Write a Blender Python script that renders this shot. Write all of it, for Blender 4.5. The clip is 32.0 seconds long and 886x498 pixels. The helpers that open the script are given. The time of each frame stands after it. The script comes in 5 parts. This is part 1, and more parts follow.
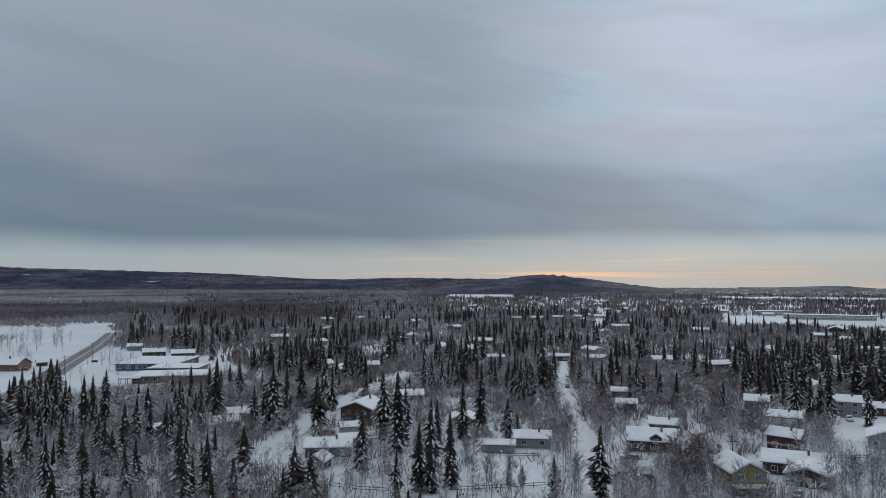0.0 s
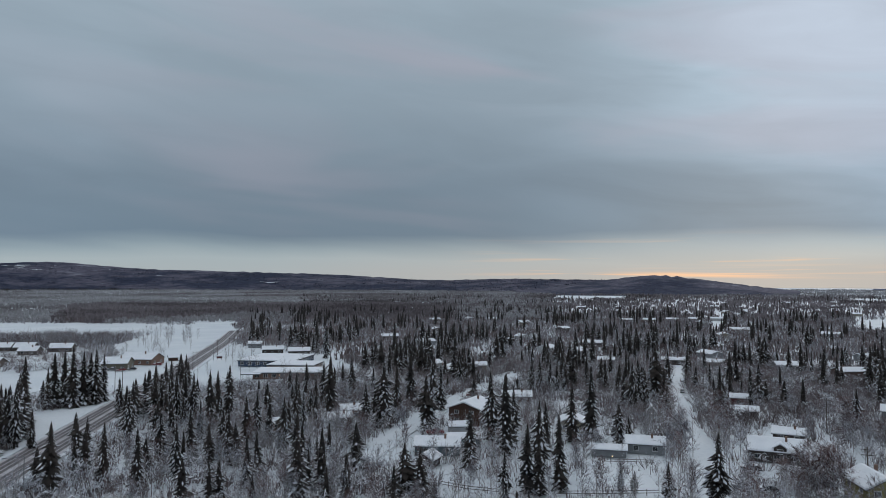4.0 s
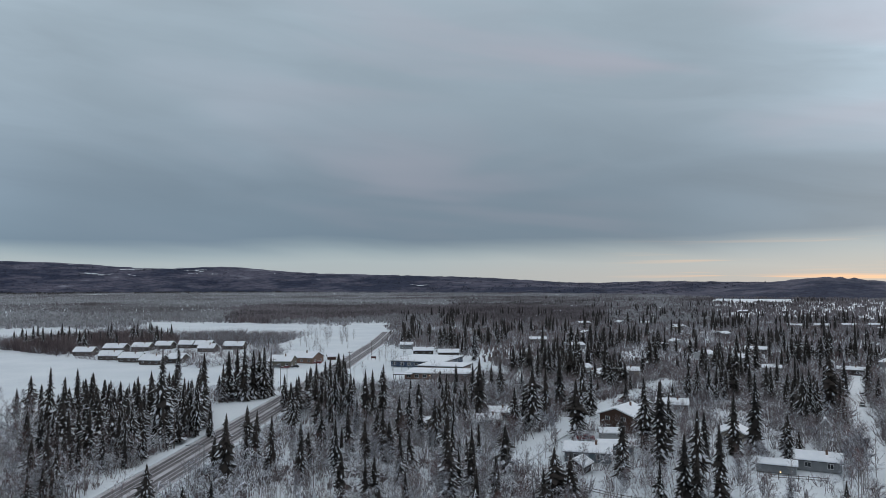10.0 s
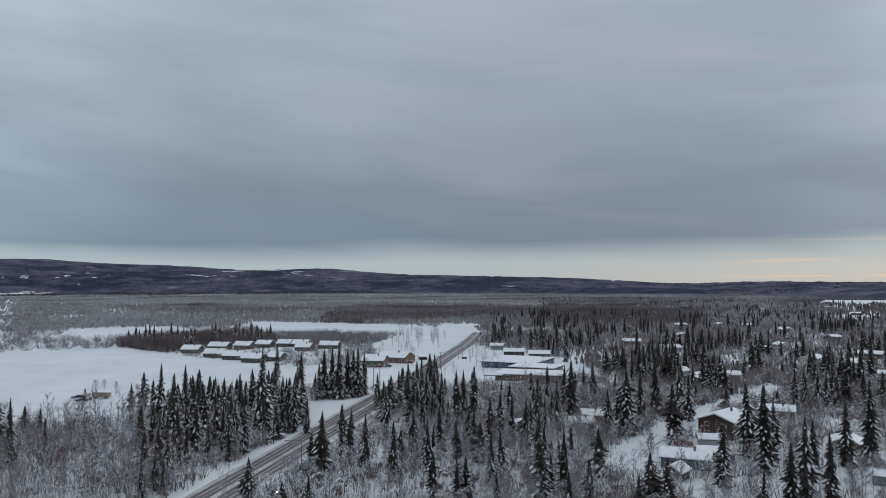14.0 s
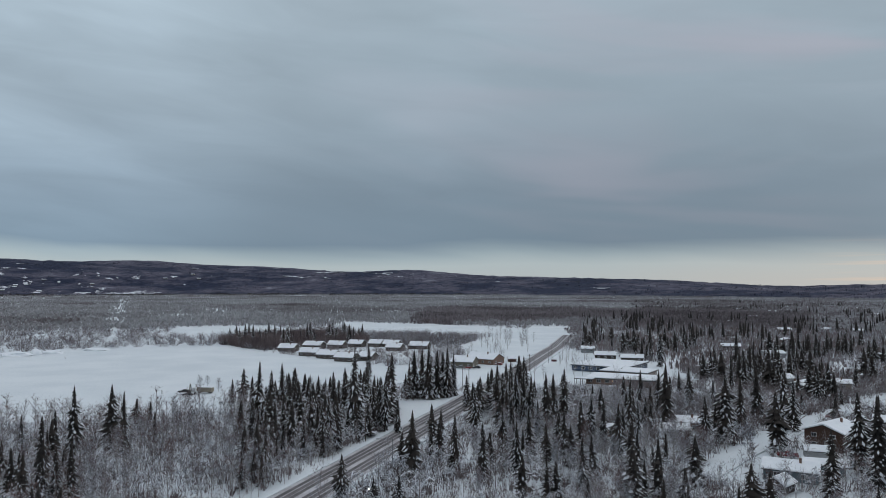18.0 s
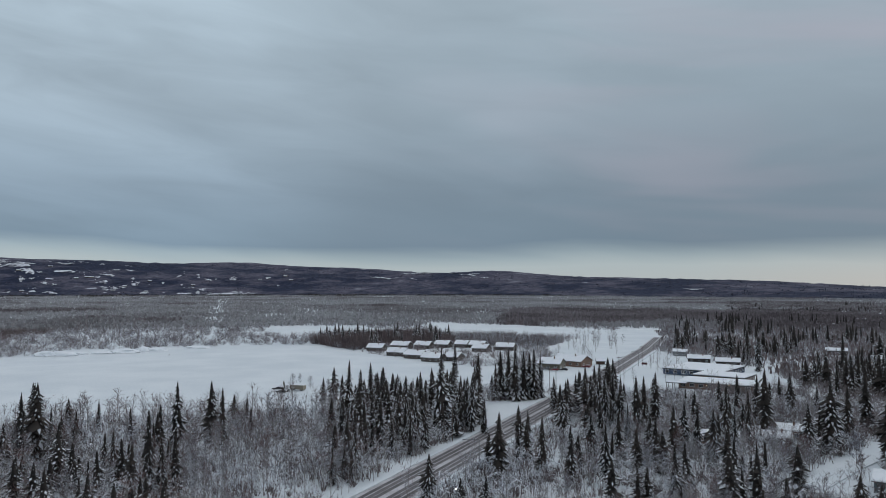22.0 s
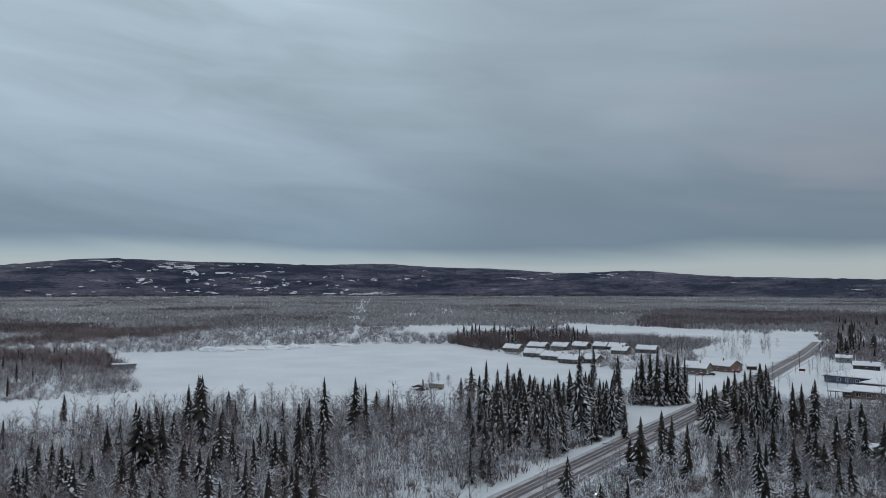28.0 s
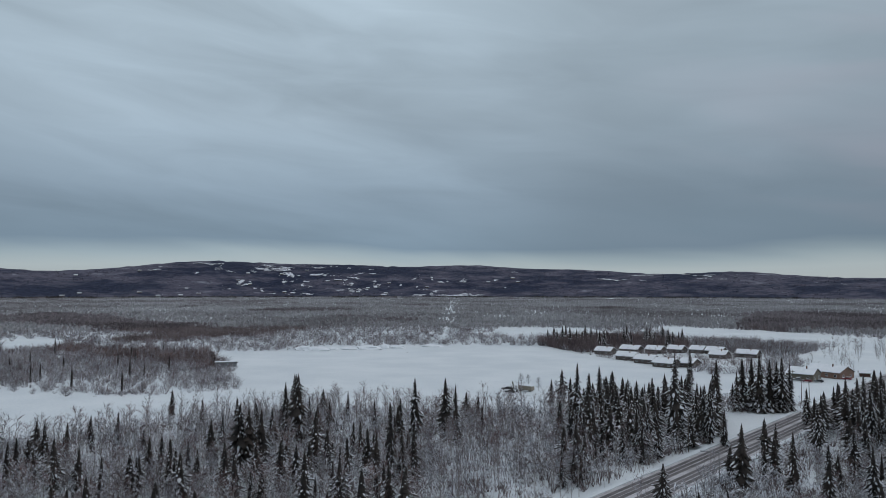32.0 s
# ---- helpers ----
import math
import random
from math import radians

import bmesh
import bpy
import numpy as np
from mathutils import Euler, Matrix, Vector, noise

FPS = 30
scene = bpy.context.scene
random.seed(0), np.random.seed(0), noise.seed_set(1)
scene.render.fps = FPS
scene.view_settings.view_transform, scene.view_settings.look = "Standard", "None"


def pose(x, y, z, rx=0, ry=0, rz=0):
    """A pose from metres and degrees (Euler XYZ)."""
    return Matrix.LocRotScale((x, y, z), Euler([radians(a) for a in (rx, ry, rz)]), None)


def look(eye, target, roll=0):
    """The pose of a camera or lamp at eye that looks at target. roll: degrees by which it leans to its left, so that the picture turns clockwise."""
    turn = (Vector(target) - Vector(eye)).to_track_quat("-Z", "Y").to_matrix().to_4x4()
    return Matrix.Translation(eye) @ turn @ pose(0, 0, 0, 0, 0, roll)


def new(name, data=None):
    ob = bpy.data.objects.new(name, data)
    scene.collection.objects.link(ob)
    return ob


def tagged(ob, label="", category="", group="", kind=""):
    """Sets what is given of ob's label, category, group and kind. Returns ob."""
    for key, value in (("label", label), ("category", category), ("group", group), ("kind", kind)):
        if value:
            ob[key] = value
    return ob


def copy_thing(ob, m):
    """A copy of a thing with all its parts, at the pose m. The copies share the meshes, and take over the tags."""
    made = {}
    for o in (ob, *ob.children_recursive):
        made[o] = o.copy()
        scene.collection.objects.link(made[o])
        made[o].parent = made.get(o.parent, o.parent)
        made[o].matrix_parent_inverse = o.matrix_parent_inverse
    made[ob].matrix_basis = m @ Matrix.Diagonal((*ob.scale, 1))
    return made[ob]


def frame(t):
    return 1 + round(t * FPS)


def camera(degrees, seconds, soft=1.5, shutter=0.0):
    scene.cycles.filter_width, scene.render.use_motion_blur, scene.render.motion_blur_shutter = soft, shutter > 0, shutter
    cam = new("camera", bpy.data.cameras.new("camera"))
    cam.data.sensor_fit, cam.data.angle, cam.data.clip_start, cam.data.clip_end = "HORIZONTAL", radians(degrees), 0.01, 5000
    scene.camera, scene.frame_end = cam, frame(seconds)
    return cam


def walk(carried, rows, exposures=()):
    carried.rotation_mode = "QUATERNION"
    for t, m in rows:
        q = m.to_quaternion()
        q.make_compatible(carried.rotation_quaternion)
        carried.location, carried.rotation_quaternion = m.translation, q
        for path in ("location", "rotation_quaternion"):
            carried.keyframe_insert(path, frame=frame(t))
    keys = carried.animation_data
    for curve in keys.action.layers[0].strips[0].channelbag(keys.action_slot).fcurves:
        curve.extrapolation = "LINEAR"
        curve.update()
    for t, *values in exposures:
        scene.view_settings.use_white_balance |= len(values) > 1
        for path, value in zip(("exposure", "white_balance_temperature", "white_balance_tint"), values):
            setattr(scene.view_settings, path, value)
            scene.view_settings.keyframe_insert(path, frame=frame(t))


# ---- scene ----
EYE = 47.0
cam = camera(63.9, 32.0, soft=0.7)
PATH = [  # seconds, turn to the right, tilt upward, lean (degrees)
    (0, 25.78, 2.45, 0.04), (0.5, 24.58, 2.45, 0.01), (1, 23.42, 2.45, 0.02), (1.5, 22.37, 2.46, 0.04),
    (2, 21.41, 2.48, 0.03), (2.5, 20.42, 2.49, -0.00), (3, 19.36, 2.50, 0.01), (3.5, 18.26, 2.51, 0.04),
    (5.5, 13.94, 2.54, -0.02), (6, 12.89, 2.56, -0.06), (6.5, 11.87, 2.58, -0.07), (7, 10.89, 2.60, -0.06),
    (7.5, 9.94, 2.62, -0.03), (8, 9.01, 2.65, -0.01), (8.5, 8.08, 2.67, -0.01), (9, 7.16, 2.70, -0.01),
    (9.5, 6.25, 2.73, -0.04), (10, 5.35, 2.74, -0.07), (10.5, 4.46, 2.76, -0.08), (11, 3.57, 2.78, -0.09),
    (11.5, 2.68, 2.79, -0.10), (12, 1.79, 2.79, -0.13), (12.5, 0.90, 2.80, -0.17), (13, -0.01, 2.81, -0.19),
    (13.5, -0.94, 2.82, -0.18), (14, -1.88, 2.82, -0.17), (14.5, -2.83, 2.82, -0.15), (16.5, -6.47, 2.89, 0.01),
    (17, -7.31, 2.91, 0.03), (17.5, -8.17, 2.93, 0.04), (18, -9.04, 2.95, 0.05), (18.5, -9.91, 2.96, 0.07),
    (19, -10.78, 2.97, 0.07), (19.5, -11.65, 2.98, 0.07), (20, -12.51, 3.00, 0.07), (20.5, -13.37, 3.00, 0.06),
    (21, -14.23, 3.01, 0.06), (21.5, -15.08, 3.02, 0.06), (22, -15.94, 3.02, 0.06), (22.5, -16.81, 3.02, 0.06),
    (23, -17.69, 3.03, 0.07), (23.5, -18.58, 3.03, 0.07), (24, -19.48, 3.05, 0.07), (24.5, -20.41, 3.05, 0.06),
    (25, -21.35, 3.05, 0.06), (25.5, -22.28, 3.04, 0.05), (27.5, -25.95, 3.04, 0.06), (28, -26.86, 3.05, 0.04),
    (28.5, -27.76, 3.07, 0.03), (29, -28.66, 3.08, 0.01), (29.5, -29.56, 3.09, 0.01), (30, -30.45, 3.10, 0.01),
    (30.5, -31.32, 3.11, 0.01), (31, -32.20, 3.13, 0.02), (31.5, -33.10, 3.15, 0.03), (32, -34.02, 3.16, 0.06),
]
walk(cam, [(t, pose(0, 0, EYE, 90 + tilt, 0, -turn) @ pose(0, 0, 0, 0, 0, lean)) for t, turn, tilt, lean in PATH],
     exposures=[(0, -0.13, 6440, 10), (3, -0.09, 6450, 10), (6, 0.0, 6500, 10), (13, 0.08, 6600, 10), (20, 0.06, 6600, 10), (28, -0.03, 6560, 10), (32, -0.05, 6560, 10)])

# ---- sky and light ----
SUN_AZ, SUN_EL = radians(42), radians(9)


def linear(r, g, b):
    return tuple(((c / 255 + 0.055) / 1.055) ** 2.4 if c > 10 else c / 255 / 12.92 for c in (r, g, b)) + (1.0,)


class Nodes:
    """Small helper to wire a node tree."""

    def __init__(self, tree):
        self.tree = tree
        tree.nodes.clear()

    def add(self, kind, **settings):
        node = self.tree.nodes.new(kind)
        for key, value in settings.items():
            if key == "operation":
                node.operation = value
            elif key == "blend":
                node.data_type, node.blend_type = "RGBA", value
            elif key == "sky":
                node.sky_type = value
        return node

    def put(self, socket, value):
        if isinstance(value, bpy.types.NodeSocket):
            self.tree.links.new(value, socket)
        else:
            socket.default_value = value

    def math(self, operation, a, b=0.0, c=0.0, clamp=False):
        node = self.add("ShaderNodeMath", operation=operation)
        node.use_clamp = clamp
        for socket, value in zip(node.inputs, (a, b, c)):
            self.put(socket, value)
        return node.outputs[0]

    def mix(self, factor, a, b, blend="MIX"):
        node = self.add("ShaderNodeMix", blend=blend)
        self.put(node.inputs[0], factor)
        self.put(node.inputs[6], a)
        self.put(node.inputs[7], b)
        return node.outputs[2]

    def noise(self, vector, scale, detail=4.0, rough=0.55, distortion=0.0):
        node = self.add("ShaderNodeTexNoise")
        if vector is not None:
            self.put(node.inputs["Vector"], vector)
        node.inputs["Scale"].default_value = scale
        node.inputs["Detail"].default_value = detail
        node.inputs["Roughness"].default_value = rough
        node.inputs["Distortion"].default_value = distortion
        return node.outputs[0]

    def ramp(self, value, stops):
        node = self.add("ShaderNodeValToRGB")
        self.put(node.inputs[0], value)
        ramp = node.color_ramp
        while len(ramp.elements) < len(stops):
            ramp.elements.new(0.5)
        for element, (place, colour) in zip(ramp.elements, stops):
            element.position, element.color = place, colour
        return node.outputs[0]

    def step(self, value, low, high):
        node = self.add("ShaderNodeMapRange")
        node.interpolation_type = "SMOOTHSTEP"
        self.put(node.inputs[0], value)
        node.inputs[1].default_value, node.inputs[2].default_value = low, high
        return node.outputs[0]

    def xyz(self, x, y, z):
        node = self.add("ShaderNodeCombineXYZ")
        for socket, value in zip(node.inputs, (x, y, z)):
            self.put(socket, value)
        return node.outputs[0]


def make_sky():
    world = bpy.data.worlds.new("overcast_sky")
    world.use_nodes = True
    scene.world = world
    n = Nodes(world.node_tree)
    way = n.add("ShaderNodeTexCoord").outputs["Generated"]
    split = n.add("ShaderNodeSeparateXYZ")
    n.put(split.inputs[0], way)
    x, y, z = split.outputs
    up = n.math("MAXIMUM", z, 0.0)
    # height above the horizon, 0 at the horizon and 1 overhead
    height = n.math("DIVIDE", n.math("ARCSINE", up), math.pi / 2)
    # layered cloud, drawn out along the horizon and slightly slanted
    bearing = n.math("ARCTAN2", x, y)
    slant = n.math("ADD", n.math("MULTIPLY", height, 13.0), n.math("MULTIPLY", bearing, 0.9))
    layers = n.xyz(n.math("MULTIPLY", bearing, 1.7), slant, 0.0)
    broad = n.noise(layers, 1.0, 3.0, 0.5, 0.5)
    fine = n.noise(layers, 2.4, 5.0, 0.55, 0.8)
    wavy = n.math("ADD", height, n.math("MULTIPLY", n.math("SUBTRACT", broad, 0.5), 0.040))
    grey = n.ramp(wavy, [
        (0.0, linear(172, 180, 183)), (0.016, linear(170, 183, 188)), (0.026, linear(152, 169, 178)),
        (0.038, linear(116, 136, 153)), (0.080, linear(124, 142, 158)), (0.15, linear(148, 165, 179)),
        (0.25, linear(158, 175, 188)), (0.50, linear(206, 214, 224)), (1.0, linear(222, 229, 237))])
    # lighter gaps and darker bellies
    texture = n.math("ADD", n.math("MULTIPLY", n.math("SUBTRACT", broad, 0.5), 0.32), n.math("MULTIPLY", n.math("SUBTRACT", fine, 0.5), 0.22))
    fade = n.step(height, 0.015, 0.10)
    shade = n.math("ADD", 1.0, n.math("MULTIPLY", texture, fade))

    # thinner cloud lets more light through on two sides
    def thin(az, el, reach):
        a, e = radians(az), radians(el)
        near = n.math("ADD", n.math("ADD", n.math("MULTIPLY", x, math.sin(a) * math.cos(e)), n.math("MULTIPLY", y, math.cos(a) * math.cos(e))), n.math("MULTIPLY", z, math.sin(e)))
        return n.step(near, math.cos(radians(reach)), 1.0)

    haze = n.step(height, 0.006, 0.04)
    for az, el, reach, gain in ((-49, 13, 29, 0.26), (62, 24, 34, 0.48), (46, 5, 25, 0.26), (8, 5.5, 20, -0.08)):
        shade = n.math("ADD", shade, n.math("MULTIPLY", n.math("MULTIPLY", thin(az, el, reach), haze), n.math("MULTIPLY", n.math("ADD", n.math("MULTIPLY", n.step(broad, 0.32, 0.66), 0.7), n.math("ADD", fine, 0.1)), gain)))
    clouds = n.mix(1.0, grey, n.xyz(shade, shade, shade), "MULTIPLY")
    # dawn glow low under the deck around the sun's bearing
    sx, sy = math.sin(SUN_AZ), math.cos(SUN_AZ)
    toward = n.math("ADD", n.math("MULTIPLY", x, sx), n.math("MULTIPLY", y, sy))
    low = n.math("SUBTRACT", 1.0, n.step(height, 0.004, 0.045))
    glow = n.math("MULTIPLY", n.step(toward, 0.72, 1.0), low)
    streaks = n.noise(n.xyz(n.math("MULTIPLY", x, 2.0), n.math("MULTIPLY", y, 2.0), n.math("MULTIPLY", z, 70.0)), 1.0, 4.0, 0.6, 0.4)
    clouds = n.mix(n.math("MULTIPLY", glow, 0.28), clouds, linear(206, 194, 182))
    clouds = n.mix(n.math("MULTIPLY", n.math("MULTIPLY", glow, n.step(toward, 0.9, 1.0)), n.step(streaks, 0.52, 0.66)), clouds, linear(246, 200, 160))
    band = n.math("MULTIPLY", n.step(height, 0.0, 0.004), n.math("SUBTRACT", 1.0, n.step(height, 0.006, 0.015)))
    clouds = n.mix(n.math("MULTIPLY", n.math("MULTIPLY", band, n.step(toward, 0.975, 0.999)), n.step(streaks, 0.38, 0.56)), clouds, linear(255, 206, 166))
    blush = n.math("MULTIPLY", n.step(toward, 0.35, 1.0), n.step(broad, 0.45, 0.62))
    clouds = n.mix(n.math("MULTIPLY", n.math("MULTIPLY", blush, fade), 0.40), clouds, linear(174, 166, 180))
    sky = n.add("ShaderNodeTexSky", sky="NISHITA")
    sky.sun_disc, sky.sun_elevation, sky.sun_rotation = False, SUN_EL, SUN_AZ
    veil = n.add("ShaderNodeBackground")
    n.put(veil.inputs[0], clouds)
    veil.inputs[1].default_value = 1.0
    clear = n.add("ShaderNodeBackground")
    n.put(clear.inputs[0], sky.outputs[0])
    clear.inputs[1].default_value = 0.05
    both = n.add("ShaderNodeMixShader")
    both.inputs[0].default_value = 0.97
    n.put(both.inputs[1], clear.outputs[0])
    n.put(both.inputs[2], veil.outputs[0])
    n.put(n.add("ShaderNodeOutputWorld").inputs[0], both.outputs[0])


make_sky()
lamp = bpy.data.lights.new("sun", "SUN")
lamp.energy, lamp.angle, lamp.color = 0.45, radians(25), (1.0, 0.92, 0.90)
sun = new("sun", lamp)
sun.matrix_world = look((0, 0, 0), (-math.sin(SUN_AZ) * math.cos(SUN_EL), -math.cos(SUN_AZ) * math.cos(SUN_EL), -math.sin(SUN_EL)))


# ---- materials ----
def material(name, colour, second, rough=0.8, scale=1.0, fine=8.0, bump=0.3, island=0.0, metallic=0.0, spread=(0.35, 0.65)):
    """A worn surface: two colours mixed by broad and fine noise, with fine relief."""
    mat = bpy.data.materials.new(name)
    mat.use_nodes = True
    n = Nodes(mat.node_tree)
    place = n.add("ShaderNodeTexCoord").outputs["Object"]
    own = n.math("MULTIPLY", n.add("ShaderNodeObjectInfo").outputs["Random"], 90.0)
    shift = n.add("ShaderNodeVectorMath")
    n.put(shift.inputs[0], place)
    n.put(shift.inputs[1], n.xyz(own, own, own))
    place = shift.outputs[0]
    broad = n.noise(place, scale, 4.0)
    grain = n.noise(place, fine, 5.0)
    both = n.math("ADD", n.math("MULTIPLY", broad, 0.6), n.math("MULTIPLY", grain, 0.4))
    tone = n.mix(n.step(both, *spread), (*colour, 1), (*second, 1))
    if island:
        rnd = n.add("ShaderNodeNewGeometry").outputs["Random Per Island"]
        lift = n.math("ADD", 1 - island, n.math("MULTIPLY", rnd, 2 * island))
        tone = n.mix(1.0, tone, n.xyz(lift, lift, lift), "MULTIPLY")
    shader = n.add("ShaderNodeBsdfPrincipled")
    n.put(shader.inputs["Base Color"], tone)
    shader.inputs["Roughness"].default_value = rough
    shader.inputs["Metallic"].default_value = metallic
    if bump:
        relief = n.add("ShaderNodeBump")
        relief.inputs["Strength"].default_value = bump
        n.put(relief.inputs["Height"], both)
        n.put(shader.inputs["Normal"], relief.outputs[0])
    n.put(n.add("ShaderNodeOutputMaterial").inputs[0], shader.outputs[0])
    return mat


SNOW = material("snow", (0.62, 0.665, 0.70), (0.73, 0.765, 0.79), 0.7, 0.03, 0.9, 0.35)
ROOF_SNOW = material("roof_snow", (0.74, 0.77, 0.81), (0.83, 0.85, 0.88), 0.7, 0.4, 3.0, 0.3)
BRANCH_SNOW = material("branch_snow", (0.52, 0.55, 0.60), (0.80, 0.82, 0.86), 0.8, 0.06, 3.0, 0.2)
CLEARED = material("half_cleared_snow", (0.10, 0.10, 0.13), (0.66, 0.68, 0.73), 0.9, 0.02, 0.07, 0.0, 0.0, 0.0, (0.40, 0.52))
# both hillside tree colours include the blue of distance haze
HILL_SPRUCE = material("haze_tinted_spruces", (0.014, 0.019, 0.036), (0.044, 0.052, 0.085), 0.95, 0.01, 0.08, 0.0, 0.3)
HILL_BIRCH = material("haze_tinted_birches", (0.044, 0.040, 0.058), (0.108, 0.098, 0.128), 0.95, 0.01, 0.08, 0.0, 0.3)
PACKED = material("packed_snow", (0.34, 0.32, 0.33), (0.56, 0.545, 0.57), 0.75, 0.15, 2.0, 0.4)
TRACK = material("wet_asphalt", (0.06, 0.054, 0.056), (0.165, 0.15, 0.155), 0.7, 0.12, 1.2, 0.3)
NEEDLES = material("spruce_needles", (0.011, 0.009, 0.008), (0.036, 0.026, 0.021), 0.8, 0.7, 6.0, 0.0, 0.3)
BARK = material("spruce_bark", (0.035, 0.028, 0.024), (0.09, 0.07, 0.06), 0.9, 2.0, 12.0, 0.4)
BIRCH_BARK = material("birch_bark", (0.20, 0.18, 0.17), (0.42, 0.40, 0.39), 0.85, 2.0, 12.0, 0.3)
TWIGS = material("bare_twigs", (0.085, 0.062, 0.064), (0.215, 0.165, 0.168), 0.9, 0.05, 2.0, 0.0, 0.3, 0.0, (0.4, 0.6))
RED_TWIGS = material("red_brown_twigs", (0.075, 0.040, 0.038), (0.165, 0.098, 0.092), 0.9, 0.05, 2.0, 0.0, 0.3, 0.0, (0.4, 0.6))
FROST = material("hoar_frost", (0.33, 0.345, 0.385), (0.68, 0.70, 0.75), 0.85, 0.045, 2.0, 0.0, 0.25, 0.0, (0.4, 0.6))
BENT_FROST = material("snow_on_bent_branches", (0.36, 0.38, 0.42), (0.74, 0.76, 0.80), 0.85, 0.06, 2.0, 0.0, 0.25, 0.0, (0.4, 0.6))
DUSTED = material("frost_dusted_twigs", (0.150, 0.128, 0.132), (0.36, 0.345, 0.36), 0.9, 0.04, 2.0, 0.0, 0.2, 0.0, (0.4, 0.6))
FAR_TWIGS = material("grey_brown_twigs", (0.095, 0.068, 0.067), (0.225, 0.185, 0.186), 0.9, 0.03, 2.0, 0.0, 0.25, 0.0, (0.4, 0.6))
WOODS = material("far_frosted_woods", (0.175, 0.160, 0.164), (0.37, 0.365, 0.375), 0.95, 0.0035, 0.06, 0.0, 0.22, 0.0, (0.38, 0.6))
DARK_WOODS = material("far_brown_woods", (0.105, 0.086, 0.091), (0.215, 0.188, 0.197), 0.95, 0.005, 0.08, 0.0, 0.25, 0.0, (0.38, 0.6))
GLASS = material("window_glass", (0.02, 0.022, 0.025), (0.04, 0.045, 0.05), 0.08, 0.6, 3.0, 0.0)
TRIM = material("white_trim", (0.62, 0.62, 0.62), (0.74, 0.74, 0.74), 0.6, 1.0, 9.0, 0.1)
ROOFING = material("dark_shingle_edge", (0.035, 0.033, 0.035), (0.08, 0.075, 0.075), 0.9, 1.0, 9.0, 0.3)
METAL = material("galvanised_steel", (0.22, 0.23, 0.24), (0.34, 0.35, 0.36), 0.45, 1.0, 9.0, 0.1, 0.0, 0.8)
POLE_WOOD = material("weathered_pole", (0.07, 0.058, 0.05), (0.15, 0.125, 0.11), 0.9, 1.5, 12.0, 0.4)


def paint(name, r, g, b):
    return material(name, (r * 0.8, g * 0.8, b * 0.8), (r * 1.1, g * 1.1, b * 1.1), 0.75, 0.35, 5.0, 0.25)


BROWN = paint("brown_wood_siding", 0.075, 0.038, 0.026)
TAN = paint("tan_siding", 0.26, 0.23, 0.18)
TEAL = paint("grey_teal_siding", 0.12, 0.16, 0.18)
RED = paint("barn_red_siding", 0.085, 0.02, 0.022)
YELLOW = paint("mustard_siding", 0.26, 0.22, 0.07)
GREY = paint("grey_siding", 0.22, 0.23, 0.24)
PALE = paint("pale_grey_siding", 0.42, 0.43, 0.43)
BRICK = paint("brown_brick", 0.20, 0.12, 0.09)
BLUE = paint("blue_siding", 0.045, 0.075, 0.13)
DARK = paint("dark_brown_siding", 0.045, 0.034, 0.03)
UMBER = paint("grey_brown_siding", 0.085, 0.068, 0.060)
OLIVE = paint("olive_siding", 0.15, 0.135, 0.105)


# ---- mesh tools ----
def mesh_from(name, verts, tris, mat):
    """A mesh from arrays of vertices and triangles."""
    verts = np.asarray(verts, dtype=np.float32).reshape(-1, 3)
    tris = np.asarray(tris, dtype=np.int32).reshape(-1, 3)
    me = bpy.data.meshes.new(name)
    me.vertices.add(len(verts))
    me.vertices.foreach_set("co", verts.ravel())
    me.loops.add(len(tris) * 3)
    me.loops.foreach_set("vertex_index", tris.ravel())
    me.polygons.add(len(tris))
    me.polygons.foreach_set("loop_start", np.arange(0, len(tris) * 3, 3, dtype=np.int32))
    me.update(calc_edges=True)
    me.materials.append(mat)
    return me


def child(name, me, parent, label=""):
    ob = new(name, me)
    ob.parent = parent
    if label:
        tagged(ob, label)
    return ob


def part(name, bm, mat, parent, label=""):
    """Links a bmesh as one mesh object under a thing or a part."""
    me = bpy.data.meshes.new(name)
    bm.to_mesh(me)
    bm.free()
    me.materials.append(mat)
    return child(name, me, parent, label)


def box(bm, x0, y0, z0, x1, y1, z1):
    vs = [bm.verts.new(p) for p in ((x0, y0, z0), (x1, y0, z0), (x1, y1, z0), (x0, y1, z0), (x0, y0, z1), (x1, y0, z1), (x1, y1, z1), (x0, y1, z1))]
    for f in ((3, 2, 1, 0), (4, 5, 6, 7), (0, 1, 5, 4), (1, 2, 6, 5), (2, 3, 7, 6), (3, 0, 4, 7)):
        bm.faces.new([vs[i] for i in f])
    return bm


def boxes(*dims):
    bm = bmesh.new()
    for d in dims:
        box(bm, *d)
    return bm


def prism(profile, y0, y1):
    """A profile in x and z, drawn out along y."""
    bm = bmesh.new()
    a = [bm.verts.new((x, y0, z)) for x, z in profile]
    b = [bm.verts.new((x, y1, z)) for x, z in profile]
    bm.faces.new(a)
    bm.faces.new(b[::-1])
    for i in range(len(a)):
        j = (i + 1) % len(a)
        bm.faces.new((a[j], a[i], b[i], b[j]))
    bmesh.ops.recalc_face_normals(bm, faces=bm.faces)
    return bm


